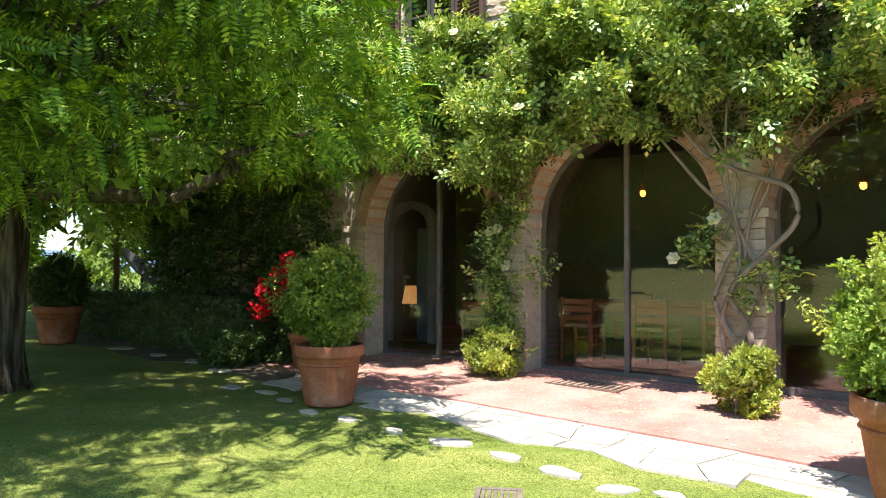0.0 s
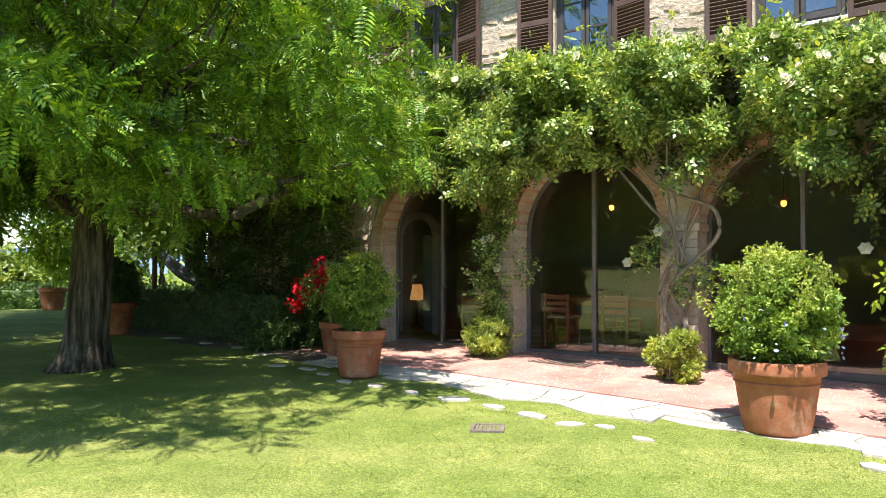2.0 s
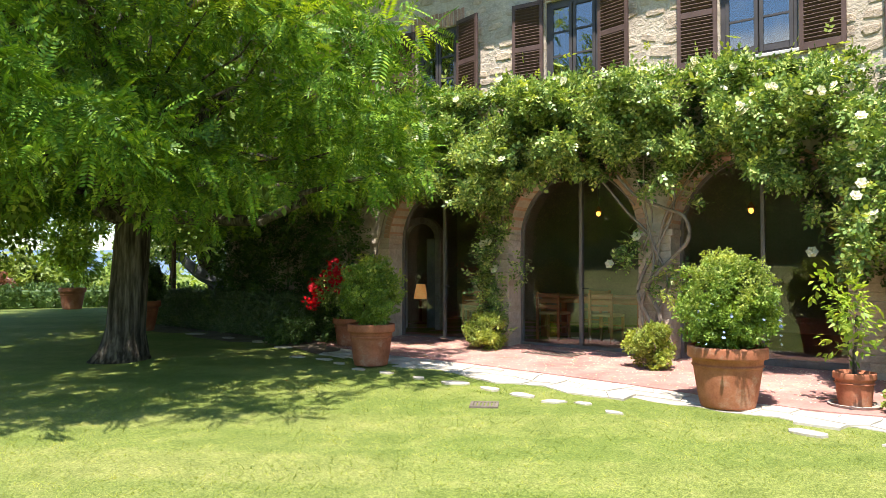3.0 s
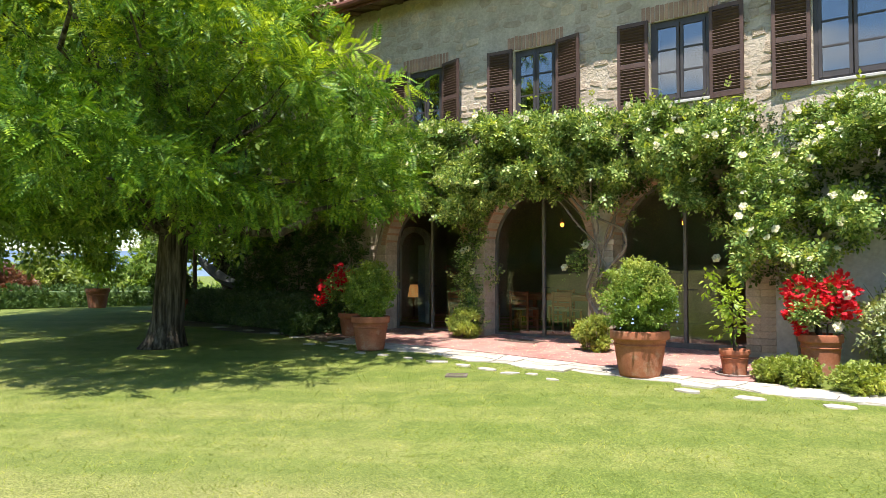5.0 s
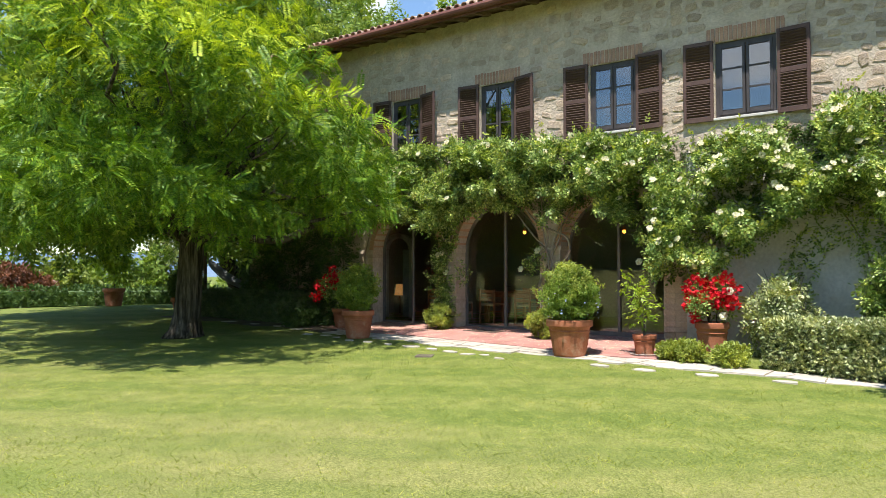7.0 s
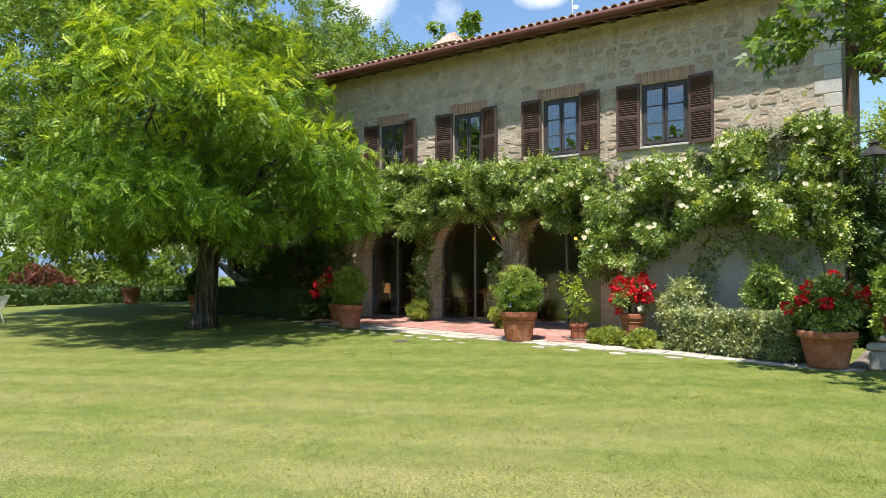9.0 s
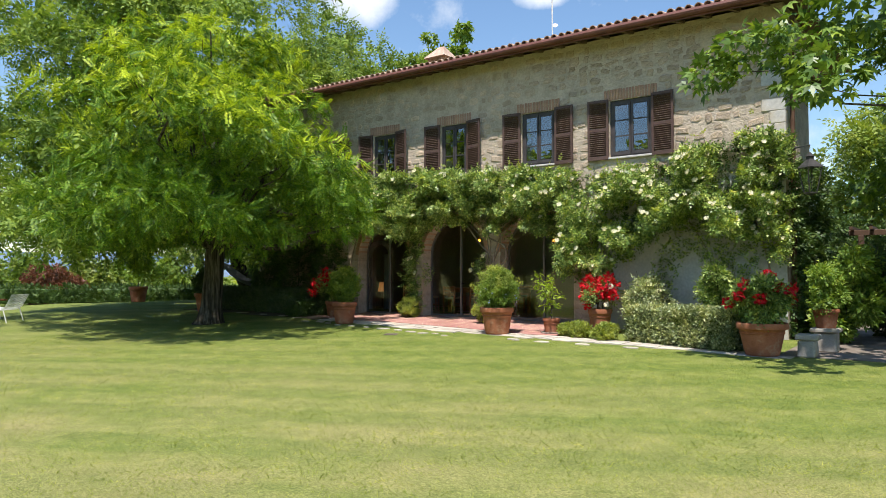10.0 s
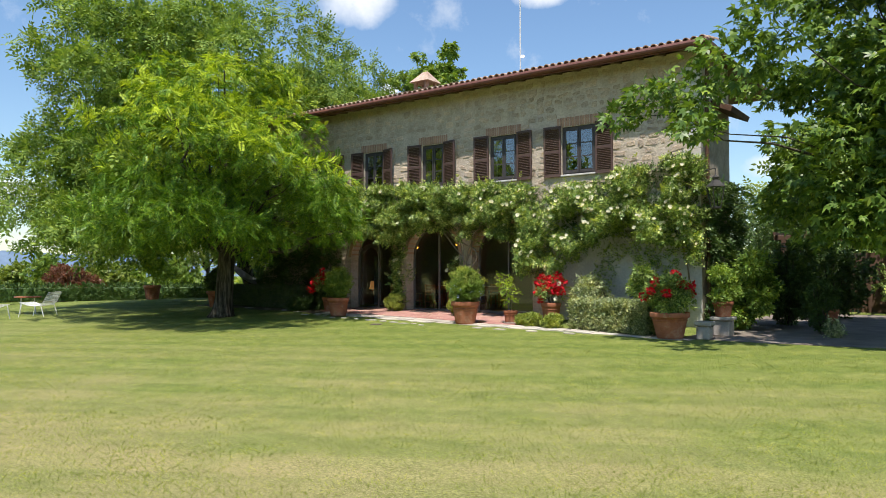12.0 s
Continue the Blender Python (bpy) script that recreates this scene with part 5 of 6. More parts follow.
# dark trees that stand across the lawn and show in the glass
far_tree = tree("shade_tree", -14.0, -44.0, "dark tree across the lawn", 2.4, 0.3,
                ((0, 0, 6.5), (5.5, 4.5, 5.4)), 44, (1.2, 2.2), 750, "sprig", 2.0, "box", 107, limbs=6)
tagged(far_tree, group="trees across the lawn")
for k, (x, y) in enumerate(((-24, -43), (-34, -46), (-4, -45), (6, -43), (16, -46), (-46, -40), (26, -44))):
    copy_thing(far_tree, pose(x, y, gh(x, y) - 0.03, 0, 0, 50 * k))


# ---- climbing rose along the front ----
TOP_X = [-9.6, -7.2, -5.8, -4.2, -2.0, 0.0, 1.9, 2.7, 3.5, 4.3, 5.0, 5.5, 6.0]
TOP_Z = [4.3, 4.5, 4.5, 4.38, 4.3, 4.1, 3.92, 4.02, 4.2, 4.42, 4.6, 4.4, 3.5]
LOW_X = [-9.6, -7.2, -5.9, -5.1, -4.4, -3.9, -3.0, -2.2, -1.8, -1.3, -0.7, 0.0, 0.45, 0.8, 1.2, 1.7, 2.4, 3.2, 3.8, 4.4, 5.0, 6.0]
LOW_Z = [2.6, 2.75, 2.85, 2.7, 2.5, 2.75, 3.0, 2.85, 2.6, 2.8, 2.95, 2.5, 1.7, 1.3, 1.15, 1.65, 2.25, 2.65, 2.6, 2.4, 2.0, 1.6]


def rose_points(n, rng, inset=0.0):
    x = rng.uniform(-9.4, 5.55, n)
    top, low = np.interp(x, TOP_X, TOP_Z), np.interp(x, LOW_X, LOW_Z)
    rag = np.array([noise.noise(Vector((v * 1.7, 3.0, 0))) + 0.6 * noise.noise(Vector((v * 4.5, 7.0, 0))) for v in x])
    top, low = top + 0.16 * rag, low + 0.2 * np.roll(rag, 7)
    f = rng.uniform(0, 1, n)
    z = low + (top - low) * f
    lump = np.array([noise.noise(Vector((a * 1.5, b * 1.9, 1.0))) + 0.5 * noise.noise(Vector((a * 3.6, b * 3.8, 5.0))) for a, b in zip(x, z)])
    thick = (0.2 + 0.92 * np.clip(1 - ((f - 0.3) / np.where(f > 0.3, 0.78, 0.55)) ** 2, 0, 1)) * (0.7 + 2.0 * lump) + 0.05
    thick = thick * np.interp(x, [4.3, 5.4], [1.0, 0.4])
    keep = lump > (-0.16 if inset == 0 else -2.0)
    u = rng.uniform(0, 1, n) ** 0.45
    y = Y0 - 0.02 - np.clip(thick, 0.05, 1.35) * u * (1 - inset)
    p = np.stack([x, y, z], 1)
    return p[keep], f[keep], u[keep]


rose = empty("climbing_rose", -3.0, 7.3, 0.3, "climbing rose with cream flowers trained along the house front", "climbing plant")
rose_at = np.array([-3.0, 7.3, 0.3])
rng = np.random.default_rng(201)
p, f, u = rose_points(9600, rng)
axis = np.stack([rng.normal(0, 0.6, len(p)), -0.8 + rng.normal(0, 0.4, len(p)), 0.35 + (f - 0.5) * 1.2 + rng.normal(0, 0.4, len(p))], 1)
q, ways = tufted(p, axis, 6, rng, 0.07, 0.8, -0.15)
part("foliage", leaf_mesh("foliage", q - rose_at, ways, "rose", 0.12, rng, up=0.9), "rose_leaf", rose, kind="stuff")
# inner leaves close to the wall, in a darker leaf that paints the gaps' shade
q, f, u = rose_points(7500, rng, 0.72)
part("inner_growth", leaf_mesh("inner_growth", q - rose_at, rng.normal(0, 0.6, q.shape) + (0, -0.6, -0.1), "rose", 0.13, rng), "ivy", rose, "inner leaves coloured dark for the shade in the gaps", kind="stuff")
# loose shoots above the mass
q, f, u = rose_points(1600, rng)
q[:, 2] += np.where(f > 0.8, rng.exponential(0.12, len(q)), 0)
part("young_growth", leaf_mesh("young_growth", q - rose_at + (0, -0.04, 0), rng.normal(0, 0.6, q.shape) + (0, -0.4, 0.6), "rose", 0.15, rng), "gold", rose, "young yellowish shoots", kind="stuff")
# leaves up the slim pier between the first two arches
n = 800
zz = rng.uniform(0.5, 2.75, n)
px = -4.5 + rng.normal(0, 0.13, n) + 0.1 * np.sin(zz * 3.1)
p = np.stack([px, Y0 - 0.04 - np.abs(rng.normal(0, 0.09, n)), zz], 1)
part("foliage", leaf_mesh("foliage", p - rose_at, rng.normal(0, 0.6, p.shape) + (0, -0.7, 0), "rose", 0.12, rng), "rose_leaf", rose, kind="stuff")
n = 2200
px = rng.uniform(2.0, 5.3, n)
pz = rng.uniform(0.6, 2.9, n)
spray = np.array([noise.noise(Vector((a * 1.3, b * 0.8, 9.0))) for a, b in zip(px, pz)]) > np.where(px < 3.6, 0.04, -0.2)
p = np.stack([px, Y0 - 0.05 - np.abs(rng.normal(0, 0.12, n)), pz], 1)[spray]
part("foliage", leaf_mesh("foliage", p - rose_at, rng.normal(0, 0.6, p.shape) + (0, -0.7, 0), "rose", 0.12, rng), "rose_leaf", rose, kind="stuff")
n = 240
cl = np.array([(-2.28, 1.7), (-1.45, 1.45), (-2.1, 1.95), (-1.75, 1.35), (-1.25, 2.45), (-4.0, 1.5)])[rng.integers(0, 6, n)]
p = np.stack([cl[:, 0] + rng.normal(0, 0.08, n), Y0 - 0.1 + rng.normal(0, 0.06, n), cl[:, 1] + rng.normal(0, 0.11, n)], 1)
part("foliage", leaf_mesh("foliage", p - rose_at, rng.normal(0, 0.6, p.shape) + (0, -0.7, 0), "rose", 0.12, rng), "rose_leaf", rose, kind="stuff")


def stem(points, r):
    """A woody stem through (x, off the wall, height) points, rounded between them."""
    pts = [Vector((x, Y0 - o, z)) - Vector(rose_at) for x, o, z in points]
    fine = []
    for i in range(len(pts) - 1):
        a, b, c, d = pts[max(i - 1, 0)], pts[i], pts[i + 1], pts[min(i + 2, len(pts) - 1)]
        for k in range(6):
            s = k / 6
            fine.append(0.5 * ((2 * b) + (c - a) * s + (2 * a - 5 * b + 4 * c - d) * s * s + (3 * b - a - 3 * c + d) * s ** 3))
    fine.append(pts[-1])
    n = len(fine)
    part("stem", tube(fine, [r * (1 - 0.5 * i / n) for i in range(n)], 7, ridged=0.06), "vine", rose, smooth=True)


stem([(-1.8, 0.12, 0.3), (-1.9, 0.1, 0.8), (-2.08, 0.09, 1.2), (-1.95, 0.08, 1.6), (-1.72, 0.1, 2.0), (-1.55, 0.12, 2.4), (-1.5, 0.25, 3.0)], 0.032)
stem([(-1.72, 0.14, 0.3), (-1.75, 0.14, 0.9), (-1.92, 0.14, 1.3), (-1.6, 0.16, 1.65), (-1.33, 0.2, 1.95), (-1.38, 0.2, 2.25), (-1.7, 0.16, 2.4), (-2.1, 0.15, 2.6), (-2.35, 0.2, 2.9)], 0.036)
stem([(-1.9, 0.1, 0.3), (-2.02, 0.1, 1.0), (-1.85, 0.12, 1.5), (-1.9, 0.1, 2.0), (-2.2, 0.15, 2.35), (-2.55, 0.2, 2.8), (-2.8, 0.3, 3.1)], 0.026)
stem([(-1.85, 0.16, 0.3), (-1.82, 0.12, 0.8), (-1.65, 0.1, 1.4), (-1.85, 0.12, 1.9), (-1.95, 0.15, 2.5), (-1.9, 0.3, 3.1)], 0.024)
stem([(-1.8, 0.1, 1.6), (-1.7, 0.12, 2.2), (-1.45, 0.15, 2.6), (-1.15, 0.2, 3.0)], 0.02)
stem([(-2.0, 0.1, 1.8), (-1.85, 0.12, 2.3), (-2.0, 0.18, 2.7), (-2.25, 0.25, 3.1)], 0.018)
stem([(-2.1, 0.12, 2.45), (-2.5, 0.18, 2.86), (-3.0, 0.2, 3.0)], 0.012)
stem([(-4.4, 0.1, 0.3), (-4.42, 0.1, 0.9), (-4.55, 0.08, 1.4), (-4.45, 0.08, 2.0), (-4.6, 0.15, 2.6)], 0.02)
stem([(-4.5, 0.12, 0.3), (-4.6, 0.1, 1.1), (-4.45, 0.1, 1.7), (-4.3, 0.12, 2.4), (-4.2, 0.2, 2.8)], 0.016)
stem([(-7.0, 0.1, 0.3), (-7.1, 0.1, 1.2), (-6.95, 0.1, 2.0), (-6.6, 0.2, 2.8)], 0.022)
stem([(1.3, 0.15, 0.3), (1.2, 0.2, 1.0), (1.0, 0.25, 1.8), (1.3, 0.3, 2.6)], 0.025)
stem([(5.0, 0.12, 0.3), (5.1, 0.1, 1.4), (4.9, 0.15, 2.4), (4.6, 0.2, 3.2)], 0.025)
stem([(3.4, 0.06, 2.7), (3.8, 0.05, 2.0), (4.0, 0.06, 1.2)], 0.012)


def rose_bloom(seed):
    """An open cream rose: two whorls of cupped petals."""
    rng = np.random.default_rng(seed)
    bm = bmesh.new()
    for ring, (r, lift, count) in enumerate(((0.055, 0.2, 6), (0.036, 0.75, 5))):
        for i in range(count):
            a = 6.283 * i / count + ring * 0.5 + rng.normal(0, 0.1)
            q = Matrix.Rotation(a, 4, "Z")
            pts = ((0, 0, 0.004), (r * 0.7, -r * 0.5, r * lift * 0.6), (r * 1.1, 0, r * lift * 1.15), (r * 0.7, r * 0.5, r * lift * 0.6))
            bm.faces.new([bm.verts.new(q @ Vector(p)) for p in pts])
    me = bpy.data.meshes.new("bloom")
    bm.to_mesh(me)
    bm.free()
    me.materials.append(MAT["white_petal"])
    return me


blooms = [rose_bloom(s) for s in (1, 2, 3)]
p, f, u = rose_points(3000, rng)
right = np.clip((p[:, 0] + 1.5) / 6.0, 0.12, 1.0)
score = rng.uniform(0, 1, len(p)) / (right * (0.3 + f + 1.5 * (f > 0.85)) * np.where(u > 0.86, 1.0, 1e-6))
for k in np.argsort(score)[:275]:
    ob = new("bloom", blooms[k % 3])
    ob.parent = rose
    d = Vector((rng.normal(0, 0.5), -0.9, 0.5 + rng.normal(0, 0.3)))
    ob.matrix_basis = (Matrix.Translation(Vector(p[k]) - Vector(rose_at) + Vector((0, -0.07, 0.03))) @ d.to_track_quat("Z", "Y").to_matrix().to_4x4()
                       @ Matrix.Scale(rng.uniform(0.7, 1.2), 4))
for x, z, o in ((-2.45, 1.62, 0.2), (-2.05, 2.0, 0.2), (-4.62, 1.95, 0.2), (-4.5, 1.98, 0.22), (-4.4, 1.55, 0.2), (-4.75, 2.62, 0.3), (0.2, 1.75, 0.4), (2.05, 1.25, 1.3), (1.6, 0.95, 1.25), (1.95, 0.85, 1.3)):
    ob = new("bloom", blooms[0])
    ob.parent = rose
    ob.matrix_basis = Matrix.Translation(Vector((x, Y0 - o, z)) - Vector(rose_at)) @ Matrix.Rotation(radians(70), 4, "X") @ Matrix.Scale(1.25, 4)


def ivy(name, x0, x1, z0, z1, y, out, n, seed, label, axis="x", material="ivy", size=0.15):
    rng = np.random.default_rng(seed)
    u, z = rng.uniform(x0, x1, n), z0 + (z1 - z0) * rng.uniform(0, 1, n) ** 1.1
    d = out * np.array([0.5 + noise.noise(Vector((a * 1.2, b * 1.2, seed))) for a, b in zip(u, z)]) * rng.uniform(0, 1, n) ** 0.4
    d = np.clip(d, 0.02, 2)
    if axis == "x":
        p, way = np.stack([u, y - d, z], 1), np.array([0, -0.8, -0.2])
    else:
        p, way = np.stack([y + d, u, z], 1), np.array([0.8, 0, -0.2])
    at = p.mean(0)
    at[2] = gh(at[0], at[1])
    plant = empty(name, at[0], at[1], at[2], label, "climbing plant")
    for k in range(5):
        v = x0 + (x1 - x0) * (k + 0.5) / 5
        line = bent((v, 0, 0.05), (v + rng.normal(0, 0.4), 0, z1 * rng.uniform(0.7, 0.95)), 0, 7, rng, 0.08)
        pts = [((q.x, y - 0.05, q.z) if axis == "x" else (y + 0.05, q.x, q.z)) for q in line]
        part("stem", tube([Vector(q) - Vector((at[0], at[1], 0)) for q in pts], [0.03 - 0.003 * i for i in range(8)], 6), "vine", plant)
    part("foliage", leaf_mesh("foliage", p - at, way + rng.normal(0, 0.5, p.shape), "rose", size, rng), material, plant, kind="stuff")
    return plant


ivy("wall_climber", -11.6, -7.05, 0.3, 4.2, Y0, 0.9, 6500, 211, "dark climbing plant over the shaded house wall")
ivy("wall_climber", 7.4, 10.0, 0.3, 3.9, X1, 0.5, 4500, 212, "dark climbing plant over the gable wall", "y")

# ---- lantern at the house corner ----
lantern = empty("wall_lantern", 6.0, 6.5, 3.36, "old iron and glass lantern on a bracket", "lantern")
part("bracket", tube([(-0.6, 0.8, 0.55), (-0.35, 0.45, 0.72), (0, 0, 0.68), (0, 0, 0.5)], [0.018, 0.016, 0.014, 0.012], 6), "iron", lantern)
part("cap", lathe([(0.23, 0.24), (0.2, 0.28), (0.07, 0.4), (0.07, 0.44), (0.09, 0.46), (0.03, 0.52), (0.012, 0.54)], 4), "iron", lantern)
part("base", lathe([(0.03, -0.3), (0.12, -0.27), (0.12, -0.24), (0.02, -0.23)], 4), "iron", lantern)
for k in range(4):
    a = math.pi / 2 * k
    c, s = math.cos(a), math.sin(a)
    part("glazing_bar", tube([(0.115 * c, 0.115 * s, -0.24), (0.21 * c, 0.21 * s, 0.25)], [0.012, 0.012], 5), "iron", lantern)
    b = a + math.pi / 2
    bm = bmesh.new()
    bm.faces.new([bm.verts.new(v) for v in ((0.11 * c, 0.11 * s, -0.235), (0.11 * math.cos(b), 0.11 * math.sin(b), -0.235), (0.2 * math.cos(b), 0.2 * math.sin(b), 0.24), (0.2 * c, 0.2 * s, 0.24))])
    bmesh.ops.solidify(bm, geom=bm.faces[:], thickness=0.003)
    part("pane", bm, "pane", lantern)

# ---- lawn things ----
drain = empty("drain", -2.34, 3.72, gh(-2.34, 3.72), "square concrete drain with an iron slotted grate in the grass", "drain")
bm = bmesh.new()
for a in ((-0.21, -0.21, 0.21, -0.16), (-0.21, 0.16, 0.21, 0.21), (-0.21, -0.158, -0.16, 0.158), (0.16, -0.158, 0.21, 0.158)):
    box(bm, a[0], a[1], -0.05, a[2], a[3], 0.02, 0.004)
part("rim", bm, "cast_iron", drain)
part("pit", one_box(-0.159, -0.159, -0.06, 0.159, 0.159, -0.02), "soil", drain)
for k in range(6):
    x = -0.135 + 0.054 * k
    part("bar", one_box(x - 0.016, -0.157, -0.015, x + 0.016, 0.157, 0.014, 0.003), "cast_iron", drain)
drain.rotation_euler.z = radians(30)
drain.scale = (0.7, 0.7, 0.8)
mat_ = empty("door_grate", -3.3, 7.05, gh(-3.3, 7.05) + 0.02, "dark metal door mat grate on the terrace", "door mat")
for k in range(11):
    part("bar", one_box(-0.42 + 0.08 * k, -0.18, 0, -0.4 + 0.08 * k, 0.18, 0.014), "cast_iron", mat_)
for k in (-0.2, 0.18):
    part("edge_bar", one_box(-0.44, k, 0.001, 0.43, k + 0.02, 0.016), "cast_iron", mat_)
mat_.rotation_euler.z = radians(-4)

stone_block = empty("stone_block", 6.2, 4.8, gh(6.2, 4.8), "rough pale stone block beside the yard", "stone")
bm = one_box(-0.14, -0.14, 0, 0.14, 0.14, 0.3, 0.03)
bmesh.ops.subdivide_edges(bm, edges=bm.edges[:], cuts=2, use_grid_fill=True)
for v in bm.verts:
    v.co += noise.noise_vector(v.co * 7) * 0.018
part("shaft", bm, "concrete", stone_block)
part("slab", one_box(-0.18, -0.17, 0.301, 0.19, 0.17, 0.4, 0.02), "concrete", stone_block)
plinth = empty("stone_plinth", 6.35, 5.7, gh(6.35, 5.7), "rough stone plinth in the shaded yard", "plinth")
part("shaft", one_box(-0.19, -0.19, 0, 0.19, 0.19, 0.36, 0.03), "concrete", plinth)
part("cap", one_box(-0.24, -0.24, 0.361, 0.24, 0.24, 0.44, 0.02), "concrete", plinth)
small_pot = pot("terracotta_pot", 6.35, 5.7, 0.23, 0.16, 0.34, "weathered terracotta pot on a stone plinth")
small_pot.matrix_basis = Matrix.Translation((0, 0, 0.43)) @ small_pot.matrix_basis
c, rad = dome(12, 0.4, 0.75, 0.36, np.random.default_rng(77))
shrub_leaves(small_pot, c, rad, 900, "long", 0.13, "box", 77)
pot("terracotta_pot", 8.0, 8.9, 0.24, 0.18, 0.45, "weathered terracotta pot in the shaded yard")


def pergola():
    pg = empty("pergola", 7.7, 15.4, gh(7.7, 15.4), "dark timber lean-to shelter in the yard", "pergola")
    for x in (-1.7, 1.7):
        for y in (-1.4, 1.4):
            part("post", one_box(x - 0.07, y - 0.07, 0, x + 0.07, y + 0.07, 2.4, 0.008), "dark_wood", pg)
    for y in (-1.4, 1.4):
        part("beam", one_box(-2.0, y - 0.06, 2.401, 2.0, y + 0.06, 2.55, 0.008), "dark_wood", pg)
    for k in range(9):
        x = -1.9 + 0.475 * k
        part("slat", one_box(x - 0.04, -1.8, 2.551, x + 0.04, 1.8, 2.64), "dark_wood", pg)
    part("back_panel", one_box(-1.63, 1.36, 0, 1.63, 1.4, 2.0), "dark_wood", pg)


pergola()
for k, (x, y, r, t) in enumerate(((7.6, 12.6, 1.2, 3.0), (9.4, 16.5, 1.8, 3.8), (12.5, 17.0, 2.0, 4.2), (6.6, 16.0, 1.5, 3.2), (14.5, 13.5, 1.6, 3.0), (5.3, 17.2, 1.5, 3.9), (3.6, 19.5, 1.9, 4.6), (8.6, 19.5, 2.0, 3.6))):
    bush("yard_shrub", x, y, r, t, ("ivy", "rose_leaf", "ivy")[k % 3], 1500, 80 + k, "dense dark shrub behind the yard", size=0.24)


def garden_cabinet(x, y):
    gc = empty("garden_cabinet", x, y, gh(x, y), "low dark brown wooden cabinet under the shelter", "cabinet")
    part("body", one_box(-0.55, -0.22, 0.08, 0.55, 0.25, 0.84, 0.01), "dark_wood", gc)
    part("worktop", one_box(-0.6, -0.27, 0.841, 0.6, 0.27, 0.89, 0.01), "dark_wood", gc)
    for a in (-0.53, 0.01):
        part("door", one_box(a, -0.245, 0.12, a + 0.52, -0.222, 0.8, 0.006), "dark_wood", gc)
    for sx in (-0.5, 0.5):
        for sy in (-0.17, 0.2):
            part("foot", one_box(sx - 0.04, sy - 0.04, 0, sx + 0.04, sy + 0.04, 0.079), "dark_wood", gc)


garden_cabinet(6.2, 15.1)
bush("dark_shrub", 8.15, 6.95, 0.5, 1.35, "ivy", 3000, 96, "rounded dark evergreen shrub in the shaded yard", "sprig", 0.09)
bush("low_shrub", 8.5, 6.3, 0.2, 0.4, "varieg", 260, 97, "small pale-flowered plant in the shaded yard", "rose", 0.1)


def wire_chair():
    ch = empty("garden_chair", label="white wire lounge chair on the lawn", category="chair", group="white garden chairs")
    seat = [(-0.05, 0.42), (0.25, 0.33), (0.5, 0.33), (0.62, 0.42), (0.78, 0.72)]
    bm = bmesh.new()
    for k in range(13):
        y = -0.34 + 0.68 * k / 12
        tube([(a, y, b) for a, b in seat], [0.007] * 5, 5, bm)
    part("seat", bm, "white_metal", ch, "white wire seat")
    bm = bmesh.new()
    for f in range(9):
        s = f / 8 * (len(seat) - 1)
        i = min(int(s), len(seat) - 2)
        a = seat[i][0] + (seat[i + 1][0] - seat[i][0]) * (s - i)
        b = seat[i][1] + (seat[i + 1][1] - seat[i][1]) * (s - i)
        tube([(a, -0.35, b), (a, 0.35, b)], [0.009, 0.009], 5, bm)
    part("cross_wires", bm, "white_metal", ch)
    for y in (-0.33, 0.33):
        part("leg", tube([(0.02, y, 0.4), (-0.06, y * 1.05, 0)], [0.014, 0.012], 6), "white_metal", ch)
        part("leg", tube([(0.55, y, 0.37), (0.66, y * 1.05, 0)], [0.014, 0.012], 6), "white_metal", ch)
    return ch


wc = wire_chair()
wc.matrix_basis = pose(-16.2, 0.7, gh(-16.2, 0.7), 0, 0, 35)
wc.scale = (1.25, 1.25, 1.2)
for x, y, a in ((-15.6, -0.55, 200), (-17.0, -0.6, 240)):
    copy_thing(wc, pose(x, y, gh(x, y), 0, 0, a))
gt = empty("garden_table", -17.6, 1.3, gh(-17.6, 1.3), "low garden table with a terracotta-coloured top", "table")
part("tabletop", lathe([(0.44, 0.6), (0.46, 0.61), (0.46, 0.64), (0.44, 0.65)], 28), "terracotta", gt)
for k in range(4):
    a = math.pi / 2 * k + 0.4
    part("leg", tube([(0.3 * math.cos(a), 0.3 * math.sin(a), 0.6), (0.36 * math.cos(a), 0.36 * math.sin(a), 0)], [0.018, 0.015], 6), "white_metal", gt)

hammock = empty("hammock", -15.1, 8.4, gh(-15.1, 8.4), "grey hammock slung from a wooden post", "hammock")
part("post", tube([(0, 0, 0), (0.02, 0, 1.0), (0, 0, 1.95)], [0.07, 0.065, 0.06], 8), "dark_wood", hammock)
bm = bmesh.new()
rows = []
for i in range(13):
    f = i / 12
    w = 0.02 + 0.24 * math.sin(math.pi * min(1, max(0, f))) ** 0.6
    cx, cy, cz = 0.05 + 1.7 * f, 0.1 + 0.5 * f, 1.45 - 0.75 * math.sin(math.pi * f * 0.6)
    rows.append([bm.verts.new((cx, cy + w * t, cz + 0.2 * t * t)) for t in (-1, -0.5, 0, 0.5, 1)])
for a, b in zip(rows, rows[1:]):
    for i in range(4):
        bm.faces.new((a[i], a[i + 1], b[i + 1], b[i]))
bmesh.ops.solidify(bm, geom=bm.faces[:], thickness=0.008)
part("cloth", bm, "canvas", hammock, smooth=True)

